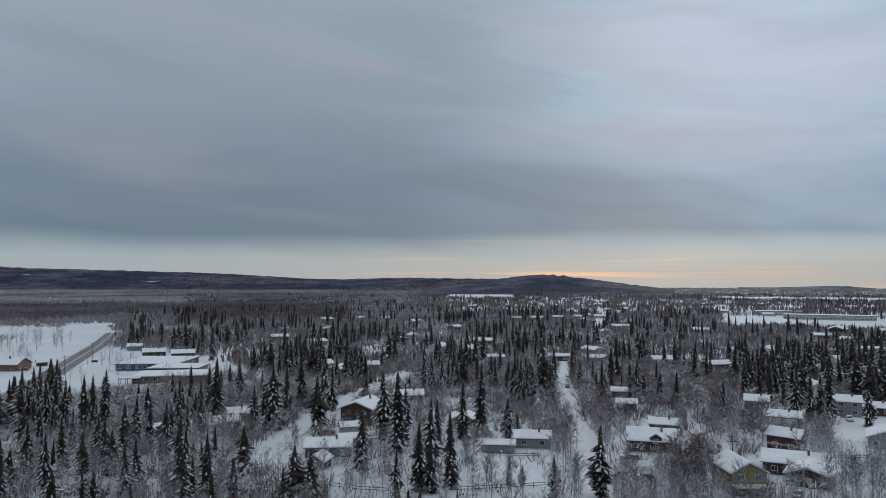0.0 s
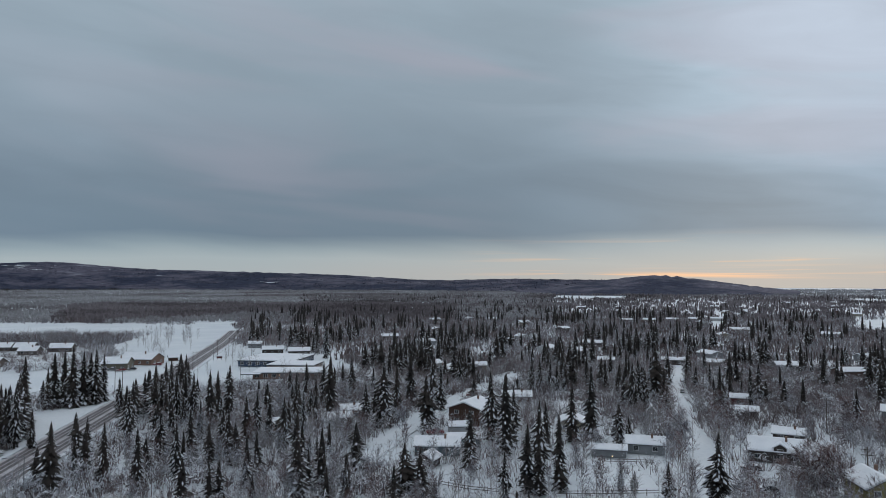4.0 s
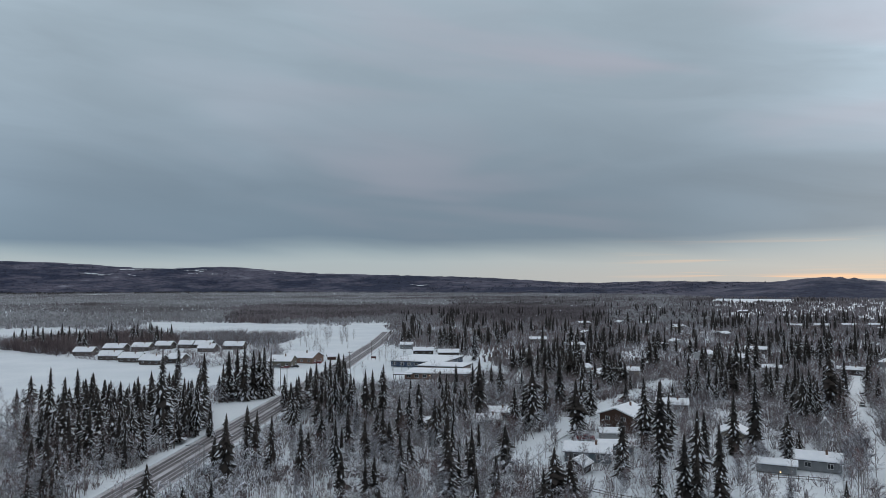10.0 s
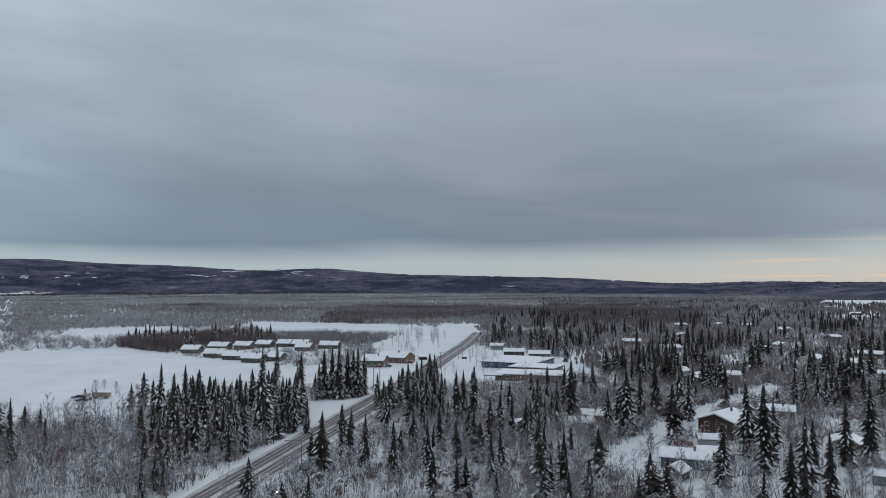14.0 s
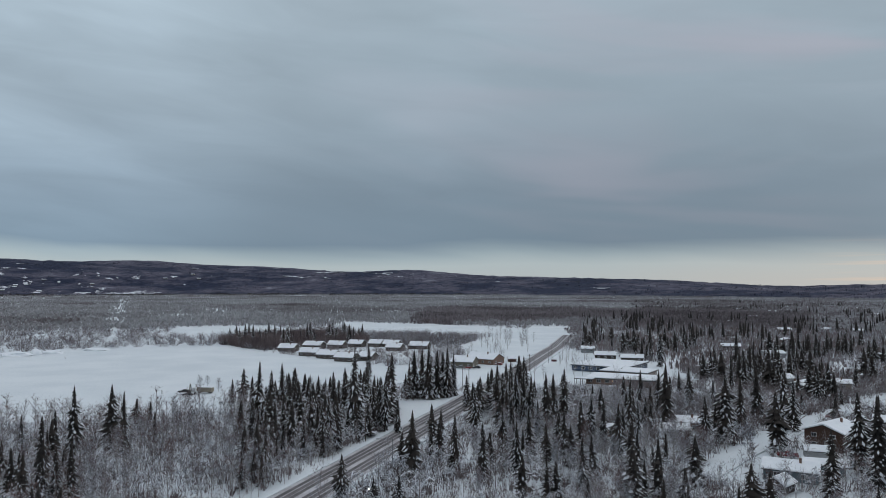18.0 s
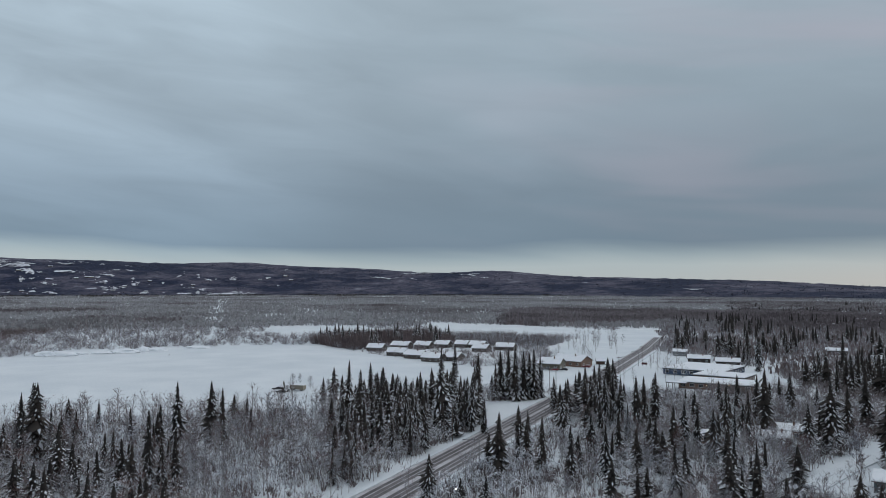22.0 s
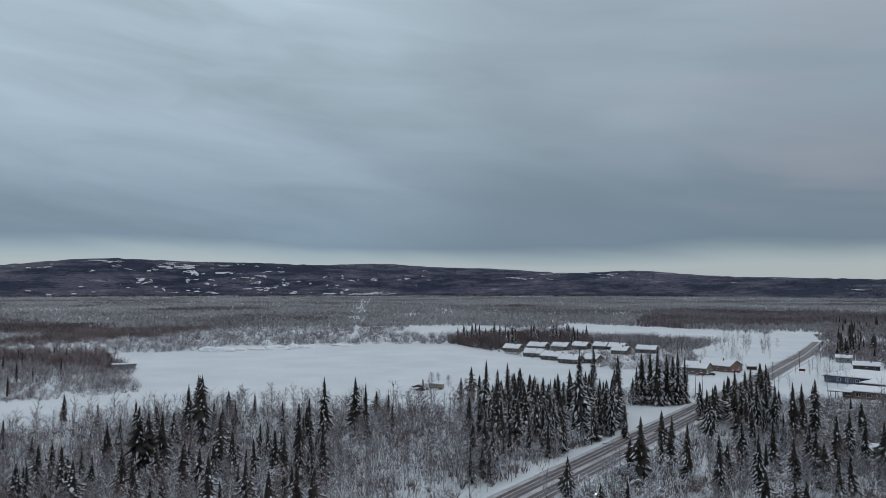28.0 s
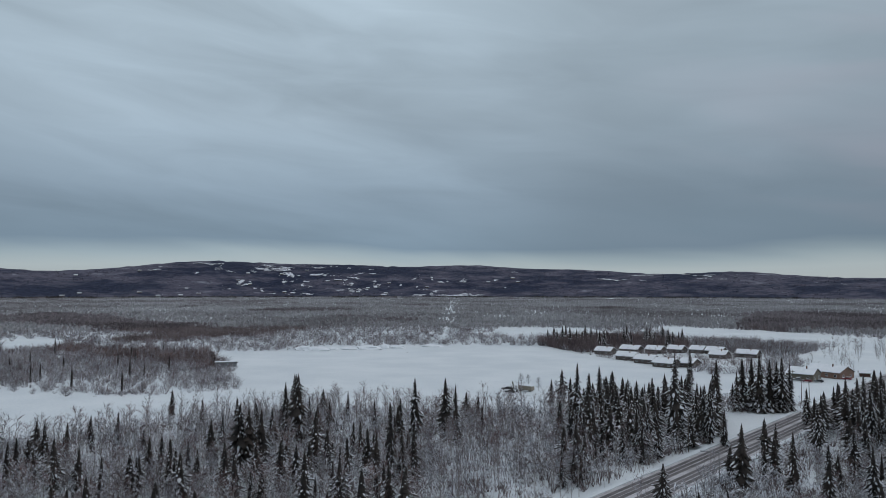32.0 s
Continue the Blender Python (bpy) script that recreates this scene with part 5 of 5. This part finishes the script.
def utility_pole(x, y, h, turn, arms=1):
    ob = thing("utility_pole", "weathered wooden utility pole with a crossarm", "utility pole")
    ob.matrix_basis = pose(x, y, -0.2, 0, 0, turn)
    part("pole", tube(bmesh.new(), [(0, 0, 0), (0, 0, h)], (0.16, 0.10), 8), POLE_WOOD, ob)
    for k in range(arms):
        part("crossarm", boxes((-1.2, -0.06, h - 0.7 - 1.2 * k, 1.2, 0.06, h - 0.55 - 1.2 * k)), POLE_WOOD, ob)
    return ob


street_lamp(-40.6, 175.2, 8)
street_lamp(-13.5, 380, 8, 8.5)
street_lamp(-5, 440, 8, 8.5)
utility_pole(-57.5, 212, 10.5, 8)
utility_pole(-42, 344, 10, 8)


# ---- birches standing singly in the yards ----
YARD_BIRCH = birch(9, RED_TWIGS, 0.3, "tall red-brown bare birch in a snowy yard", 26, 0.0034, (0.5, 2.4), 8)
PALE_BIRCH = birch(8, TWIGS, 0.75, "bare birch thick with white frost", 26, 0.0034, (0.5, 2.4), 8)
GARDEN_BIRCHES = [(x, y, h, 0) for x, y, h in [(147.2, 183.8, 11), (145.2, 179.9, 9), (116.2, 116.8, 12), (116.9, 114.2, 13), (120.3, 114.8, 11), (117.6, 120.6, 10), (167.1, 144.2, 11), (167.8, 147.7, 10), (110.9, 117.1, 9), (188.8, 190.5, 10), (192.0, 183.2, 10), (39.6, 203.3, 9), (33.4, 179.0, 8), (90.2, 166.6, 7)]] + [(x, y, h, 1) for x, y, h in [(169.3, 143.1, 9), (167.8, 151.7, 9), (169.5, 125.6, 11), (171.4, 124.8, 10), (148.3, 101.2, 9), (149.5, 98.5, 10), (116.6, 161.3, 10), (93.0, 125.8, 10), (101.2, 121.8, 8), (107.4, 116.7, 8), (126.7, 107.4, 8), (133.1, 185.8, 9), (178.4, 208.0, 9), (189.7, 202.5, 9), (51.9, 209.1, 9), (97.2, 173.8, 7), (58.5, 194.0, 6), (84.4, 205.0, 8), (86.6, 190.5, 7), (84.9, 162.2, 7), (45.0, 158.0, 6), (53.6, 152.7, 6)]]
for x, y, h, kind in ((121, 119, 13, 0), (118, 124, 12, 0), (125, 124, 12, 0), (160, 120.5, 11, 1), (159, 115, 10, 1), (151, 104, 9, 1), (152.4, 99.5, 10, 1), (117.2, 164.7, 12, 1), (157, 200, 11, 0),
                      (113, 163, 9, 1), (135, 139, 9, 0), (178.7, 155, 10, 0), (189, 159, 10, 0), (108.7, 129, 8, 1), (119, 130, 8, 0), (96, 178.5, 6, 1), (179, 164, 10, 0), (139, 110.4, 7, 1), (182, 172, 11, 0),
                      (170, 160, 10, 0), (155, 150, 9, 0), *GARDEN_BIRCHES, (-157, 298, 7, 1), (-148.6, 299, 6, 1), (-161, 313, 5, 1), (-140, 300, 5, 1)):
    tree = copy_thing((YARD_BIRCH, PALE_BIRCH)[kind], pose(x, y, -0.2, 0, 0, rnd.uniform(0, 360)) @ Matrix.Diagonal((h * 1.05, h * 1.05, h, 1)))
for p in (YARD_BIRCH, PALE_BIRCH):
    for o in [*p.children_recursive, p]:
        bpy.data.objects.remove(o)


# ---- lights that are seen burning ----
def glow_material(name, colour, strength):
    mat = bpy.data.materials.new(name)
    mat.use_nodes = True
    n = Nodes(mat.node_tree)
    glow = n.add("ShaderNodeEmission")
    glow.inputs[0].default_value, glow.inputs[1].default_value = (*colour, 1), strength
    n.put(n.add("ShaderNodeOutputMaterial").inputs[0], glow.outputs[0])
    return mat


WARM = glow_material("warm_lamp", (1.0, 0.62, 0.3), 3.0)
COOL = glow_material("white_lamp", (1.0, 0.95, 0.85), 4.0)


def ball(r, x=0.0, y=0.0, z=0.0, flat=1.0):
    bm = bmesh.new()
    bmesh.ops.create_icosphere(bm, subdivisions=2, radius=r, matrix=Matrix.Translation((x, y, z)) @ Matrix.Diagonal((1, 1, flat, 1)))
    return bm


def yard_light(x, y, h, mat, label):
    ob = thing("yard_light", label, "lamp")
    ob.matrix_basis = pose(x, y, -0.1)
    part("pole", tube(bmesh.new(), [(0, 0, 0), (0, 0, h)], (0.07, 0.05), 6), METAL, ob)
    part("bracket", boxes((-0.05, -0.3, h - 0.06, 0.05, 0.05, h)), METAL, ob)
    part("bulb", ball(0.15, 0, -0.32, h - 0.16), mat, ob, "burning lamp globe")
    part("cap", boxes((-0.26, -0.58, h + 0.004, 0.26, -0.06, h + 0.07)), METAL, ob)
    return ob


yard_light(-38.6, 145.5, 5.2, COOL, "short lamp post with a white burning globe")
yard_light(34.8, 341, 3.4, WARM, "warm burning lamp outside the school")
yard_light(25.5, 341.5, 3.0, WARM, "warm burning lamp outside the school")
yard_light(94.2, 160.6, 3.0, WARM, "small warm lamp in a fenced yard")
yard_light(136.5, 207.2, 3.2, COOL, "small white lamp beside the play hut")


# ---- vehicles ----
RUBBER = material("tyre_rubber", (0.012, 0.012, 0.012), (0.03, 0.03, 0.03), 0.9, 3.0, 12.0, 0.2)
CHROME = material("wheel_rim", (0.30, 0.30, 0.31), (0.45, 0.45, 0.46), 0.35, 3.0, 12.0, 0.0, 0.0, 0.9)
LENS_RED = material("tail_lamp", (0.25, 0.01, 0.01), (0.35, 0.02, 0.02), 0.25, 3.0, 12.0, 0.0)
LENS = material("head_lamp", (0.55, 0.55, 0.52), (0.68, 0.68, 0.66), 0.2, 3.0, 12.0, 0.0)


def car(x, y, az, mat, label, length=4.5, width=1.8, pickup=False, snow=True, category="car"):
    """A parked car, its nose towards the bearing az."""
    ob = thing("pickup_truck" if pickup else "car", label, category)
    ob.matrix_basis = pose(x, y, 0.0, 0, 0, -az - 90)
    l, w = length / 2, width / 2
    low = [(-l, 0.35), (l, 0.35), (l + 0.05, 0.62), (l - 0.1, 0.86), (l * 0.42, 0.95), (-l * 0.95, 0.98), (-l - 0.04, 0.7)]
    part("body", prism(low, -w, w), mat, ob)
    top = [(l * 0.40, 0.95), (l * 0.12, 1.45), (-l * 0.28, 1.5), (-l * 0.34, 0.97)] if pickup else [(l * 0.42, 0.95), (l * 0.10, 1.42), (-l * 0.62, 1.45), (-l * 0.92, 0.98)]
    cabin = part("cabin", prism(top, -w * 0.86, w * 0.86), mat, ob)
    part("windscreen", prism([(l * 0.405, 0.99), (l * 0.125, 1.40), (l * 0.14, 1.42), (l * 0.43, 1.0)], -w * 0.76, w * 0.76), GLASS, cabin)
    x0 = -l * 0.26 if pickup else -l * 0.6
    for s in (-1, 1):
        part("side_window", boxes((x0, s * w * 0.86 - 0.012, 1.02, l * 0.14, s * w * 0.86 + 0.012, 1.36)), GLASS, cabin)
        part("headlight", boxes((l - 0.02, s * w * 0.72 - 0.16, 0.62, l + 0.055, s * w * 0.72 + 0.16, 0.76)), LENS, ob)
        part("tail_light", boxes((-l - 0.06, s * w * 0.76 - 0.13, 0.66, -l + 0.02, s * w * 0.76 + 0.13, 0.84)), LENS_RED, ob)
        for e in (-0.62, 0.64):
            bm = bmesh.new()
            bmesh.ops.create_cone(bm, cap_ends=True, segments=14, radius1=0.34, radius2=0.34, depth=0.24, matrix=Matrix.Translation((e * l, s * (w - 0.08), 0.34)) @ Matrix.Rotation(radians(90), 4, "X"))
            wheel = part("wheel", bm, RUBBER, ob, "black tyre")
            bm = bmesh.new()
            bmesh.ops.create_cone(bm, cap_ends=True, segments=12, radius1=0.19, radius2=0.17, depth=0.26, matrix=Matrix.Translation((e * l, s * (w - 0.08), 0.34)) @ Matrix.Rotation(radians(90), 4, "X"))
            part("rim", bm, CHROME, wheel, "steel rim")
    if pickup:
        part("bed_rail", boxes((-l * 0.98, -w, 0.985, -l * 0.36, -w + 0.08, 1.12), (-l * 0.98, w - 0.08, 0.985, -l * 0.36, w, 1.12), (-l, -w + 0.08, 0.985, -l * 0.96, w - 0.08, 1.12)), mat, ob)
    if snow:
        bm = boxes((x0, -w * 0.8, 1.47, l * 0.08, w * 0.8, 1.60))
        bmesh.ops.bevel(bm, geom=bm.edges[:], offset=0.05, segments=2, affect="EDGES")
        part("snow_cap", bm, ROOF_SNOW, ob, "snow on the car roof")
        bm = boxes((l * 0.46, -w * 0.8, 0.93, l * 0.92, w * 0.8, 1.0))
        part("bonnet_snow", bm, ROOF_SNOW, ob, "snow on the bonnet")
    HOUSES.append((x, y, 3))
    return ob


CAR_RED = material("red_car_paint", (0.16, 0.012, 0.018), (0.22, 0.02, 0.028), 0.35, 0.8, 6.0, 0.0)
CAR_BLACK = material("black_car_paint", (0.012, 0.013, 0.015), (0.025, 0.026, 0.03), 0.3, 0.8, 6.0, 0.0)
CAR_GREY = material("grey_car_paint", (0.12, 0.125, 0.13), (0.18, 0.185, 0.19), 0.35, 0.8, 6.0, 0.0)
CAR_WHITE = material("white_car_paint", (0.5, 0.51, 0.52), (0.62, 0.63, 0.64), 0.35, 0.8, 6.0, 0.0)
car(62.5, 210.5, 104, CAR_RED, "dark red pickup truck parked near the brown house", 5.4, 1.95, True, False, "pickup truck")
car(226.5, 156.5, 50, CAR_WHITE, "white van with a snowy roof on an open yard", 4.8, 1.9)
car(136.4, 106.5, 60, CAR_BLACK, "black car with snow on its roof in a driveway")
car(125.4, 147.5, 130, CAR_BLACK, "dark car under a deep cap of snow", 4.8, 1.9)
car(112.7, 135.6, 120, CAR_GREY, "grey car half buried in snow")
car(116.5, 132, 125, CAR_BLACK, "dark car parked between snow heaps")
car(184, 256.5, 36, CAR_BLACK, "dark car parked on the snowy side street")
car(-50, 402, 80, CAR_RED, "red car parked at the lodge")
car(-55, 405.5, 75, CAR_GREY, "grey car parked at the lodge")
car(-45, 404.5, 90, CAR_BLACK, "dark car parked at the lodge")
car(-34, 423, 100, CAR_RED, "red car beside the lodge wing")
car(86.5, 213, 60, CAR_GREY, "snow-covered grey car near the brown house")
car(96.5, 276, 30, CAR_RED, "red car under snow beside the lane")
car(77, 196, 100, CAR_WHITE, "white car under snow beside the teal house")


def excavator(x, y, az):
    ob = thing("excavator", "pale tracked excavator parked with its arm raised on the snow field", "excavator")
    ob.matrix_basis = pose(x, y, 0, 0, 0, -az)
    for s in (-1, 1):
        part("track", prism([(-2.0, 0.25), (-1.7, 0.0), (1.7, 0.0), (2.0, 0.25), (2.0, 0.6), (1.7, 0.85), (-1.7, 0.85), (-2.0, 0.6)], s * 1.2 - 0.3, s * 1.2 + 0.3), RUBBER, ob, "black crawler track")
    part("house", boxes((-2.1, -1.3, 0.95, 1.2, 1.3, 1.9)), CAR_WHITE, ob, "pale engine housing")
    cab = part("cab", prism([(0.0, 1.91), (1.5, 1.91), (1.3, 2.9), (0.0, 2.95)], 0.25, 1.25), CAR_WHITE, ob)
    part("cab_window", boxes((0.15, 1.24, 2.0, 1.25, 1.27, 2.8)), GLASS, cab)
    part("boom", prism([(1.0, 1.5), (1.4, 1.5), (3.6, 4.4), (5.4, 4.9), (5.3, 5.2), (3.4, 4.8)], -0.35, 0.0), OLIVE, ob)
    part("stick", prism([(5.2, 5.2), (5.5, 5.0), (6.4, 2.4), (6.1, 2.4)], -0.3, -0.05), OLIVE, ob)
    part("bucket", prism([(5.7, 2.4), (6.7, 2.5), (6.8, 1.7), (6.2, 1.2), (5.6, 1.5)], -0.6, 0.3), DARK, ob)
    part("snow_cap", boxes((-2.0, -1.2, 1.904, -0.05, 1.2, 2.1)), ROOF_SNOW, ob, "snow on the engine housing")


excavator(-156, 289.5, 70)
car(-161.5, 293, 80, CAR_BLACK, "dark pickup truck beside the excavator", 5.3, 1.9, True, True, "pickup truck")
car(-155.5, 284.5, 100, CAR_BLACK, "dark car beside the excavator")
trailer = thing("trailer", "short tan box trailer half buried in snow", "trailer")
trailer.matrix_basis = pose(-152.5, 294.5, 0, 0, 0, -8)
part("box", boxes((-3.6, -1.2, 0.5, 3.6, 1.2, 2.3)), TAN, trailer)
part("snow_cap", boxes((-3.5, -1.1, 2.304, 3.5, 1.1, 2.55)), ROOF_SNOW, trailer)
for k in (-2.4, 2.4):
    part("wheel", boxes((k - 0.4, -1.15, 0.0, k + 0.4, 1.15, 0.496)), RUBBER, trailer)


# ---- house details ----
def dormer_gable(house, x, y, z, turn, w, h):
    """A small gabled dormer set on a roof slope."""
    dorm = part("dormer", prism([(-w / 2, 0), (w / 2, 0), (w / 2, h), (0, h + w * 0.32), (-w / 2, h)], -1.6, 1.8), DARK, house, "gabled dormer")
    dorm.matrix_basis = pose(x, y, z, 0, 0, turn)
    part("dormer_snow", prism([(-w / 2 - 0.35, h - 0.1), (0, h + w * 0.32 + 0.06), (w / 2 + 0.35, h - 0.1), (w / 2 + 0.35, h + 0.16), (0, h + w * 0.32 + 0.4), (-w / 2 - 0.35, h + 0.16)], -1.9, 1.8), ROOF_SNOW, dorm)
    win = child("dormer_window", WINDOW, dorm)
    win.matrix_basis = pose(0, -1.62, h * 0.55)


dormer_gable(dormer, 3.4, 0.8, 2.0, 90, 3.0, 2.0)


def deck(x, y, az, w, d, h):
    ob = thing("deck", "raised wooden deck with a snowy railing", "deck")
    ob.matrix_basis = pose(x, y, -0.1, 0, 0, -az)
    part("floor", boxes((-w / 2, -d / 2, h - 0.2, w / 2, d / 2, h)), BROWN, ob)
    part("floor_snow", boxes((-w / 2 + 0.05, -d / 2 + 0.05, h + 0.004, w / 2 - 0.05, d / 2 - 0.05, h + 0.22)), ROOF_SNOW, ob)
    for i in range(4):
        px = -w / 2 + 0.1 + (w - 0.2) * i / 3
        for py in (-d / 2 + 0.1, d / 2 - 0.1):
            part("post", boxes((px - 0.07, py - 0.07, 0, px + 0.07, py + 0.07, h - 0.204)), BROWN, ob)
        part("rail_post", boxes((px - 0.05, -d / 2 + 0.02, h + 0.224, px + 0.05, -d / 2 + 0.1, h + 1.0)), BROWN, ob)
    part("rail", boxes((-w / 2, -d / 2, h + 1.004, w / 2, -d / 2 + 0.12, h + 1.12)), BROWN, ob)


deck(127.6, 110.4, 24, 8.4, 2.6, 2.5)


def fence(points, label, h=1.2):
    ob = thing("fence", label, "fence")
    for (ax, ay), (bx, by) in zip(points, points[1:]):
        length = math.hypot(bx - ax, by - ay)
        n = max(1, round(length / 2.4))
        turn = math.degrees(math.atan2(by - ay, bx - ax))
        for i in range(n):
            u = i / n
            x, y = ax + (bx - ax) * u, ay + (by - ay) * u
            m = pose(x, y, 0, 0, 0, turn)
            p = part("post", boxes((-0.06, -0.06, -0.2, 0.06, 0.06, h + 0.1)), POLE_WOOD, ob)
            p.matrix_basis = m
            for z in (0.4, 0.95):
                r = part("rail", boxes((0.065, -0.03, z, length / n - 0.065, 0.03, z + 0.12)), POLE_WOOD, ob)
                r.matrix_basis = m


fence([(46, 160), (53, 152), (60, 147)], "weathered post-and-rail fence in deep snow")
fence([(70, 143), (84, 139), (92, 137)], "weathered post-and-rail fence between yards")
fence([(94, 165), (100, 162.6), (106, 160)], "wooden fence in front of the grey bungalow")
fence([(168, 128), (180, 122), (192, 118)], "low wooden fence beside the red house")


def garage_door(x, y, az, w):
    ob = thing("garage_door", "pale panelled garage door, closed", "garage door")
    ob.matrix_basis = pose(x, y, 0, 0, 0, -az)
    for i in range(4):
        part("panel", boxes((-w / 2, -0.05, 0.05 + 0.53 * i, w / 2, 0.03, 0.05 + 0.53 * i + 0.51)), TRIM, ob)


for s in (-2.4, 2.4):
    garage_door(203 - 3.85 * math.sin(radians(51)) + s * math.cos(radians(51)), 163.5 - 3.85 * math.cos(radians(51)) - s * math.sin(radians(51)), 51, 3.6)

canopy = thing("covered_walk", "low covered walk with posts beside the school", "canopy")
canopy.matrix_basis = pose(13, 348, 0, 0, 0, -15)
part("roof", boxes((-4.5, -2.2, 2.7, 4.5, 2.2, 2.95)), ROOFING, canopy)
part("roof_snow", boxes((-4.4, -2.1, 2.954, 4.4, 2.1, 3.25)), ROOF_SNOW, canopy)
for px in (-4.2, -1.4, 1.4, 4.2):
    for py in (-2.0, 2.0):
        part("post", boxes((px - 0.09, py - 0.09, -0.1, px + 0.09, py + 0.09, 2.696)), POLE_WOOD, canopy)

sign = thing("road_sign", "red-brown wooden sign board on two posts", "sign")
sign.matrix_basis = pose(-1.6, 440.6, 0, 0, 0, -5)
part("board", boxes((-1.6, -0.06, 0.9, 1.6, 0.06, 2.1)), RED, sign)
for px in (-1.2, 1.2):
    part("post", boxes((px - 0.07, 0.064, -0.1, px + 0.07, 0.2, 2.1)), POLE_WOOD, sign)


# ---- overhead lines ----
def cable(points, sag, r, label, mat):
    ob = thing("power_cable", label, "cable")
    for k, off in enumerate((-0.9, 0.0, 0.9)):
        for (ax, ay, az), (bx, by, bz) in zip(points, points[1:]):
            bm = bmesh.new()
            nx, ny = (by - ay), -(bx - ax)
            q = math.hypot(nx, ny)
            nx, ny = nx / q * off, ny / q * off
            path = []
            for i in range(13):
                u = i / 12
                path.append((ax + (bx - ax) * u + nx, ay + (by - ay) * u + ny, az + (bz - az) * u - sag * 4 * u * (1 - u)))
            rings = []
            for p in path:
                rings.append([bm.verts.new((p[0] + dx * r, p[1] + dy * r, p[2] + dz * r)) for dx, dy, dz in ((0, 0, 1), (ny / max(abs(off), 1) + 0.7, 0.7, -0.6), (-0.7, -0.7, -0.6))])
            for a, b in zip(rings, rings[1:]):
                for i in range(3):
                    bm.faces.new((a[i], a[(i + 1) % 3], b[(i + 1) % 3], b[i]))
            part("wire", bm, mat, ob)


utility_pole(134.7, 122.4, 11, -40, 2)
utility_pole(178, 176, 11, -40, 2)
utility_pole(160, 84, 11, -40, 2)
utility_pole(94.8, 224.5, 9, 30)
utility_pole(-42.9, 327.9, 10, 8)
utility_pole(-52, 370, 9, 8)
utility_pole(-14.5, 392, 10, 8)
utility_pole(-3, 470, 10, 8)
cable([(178, 176, 10.2), (134.7, 122.4, 10.2)], 1.4, 0.035, "three frosted overhead cables between wooden poles", FROST)
cable([(134.7, 122.4, 10.2), (160, 84, 10.2)], 1.0, 0.035, "three frosted overhead cables between wooden poles", FROST)
cable([(-14.5, 392, 9.2), (-3, 470, 9.2)], 1.5, 0.03, "three overhead cables along the road", BARK)


# ---- bushes on the open field ----
at = spots([(x, y) for x, y in ((rnd.uniform(-400, -230), rnd.uniform(400, 520)) for _ in range(60)) if inside(x, y, FIELD) and not inside(x + 14, y - 22, FIELD) or rnd.random() < 0.06], 1, 2.5, 1.6)
stamp("brush", BRUSH[1], at, TWIGS, "single low bushes on the snow field", "shrubs")
SHORE = [p for p in scatter(900, 340, 520, -56, -40) if off_line(*p, [(-400, 388), (-430, 340), (-380, 300), (-345, 284), (-300, 250)]) < 25]
at = spots(SHORE, 2, 6, 1.5)
stamp("brush", FINE[2], at, DUSTED, "frosted reeds and willows round the field's corner", "shrubs")
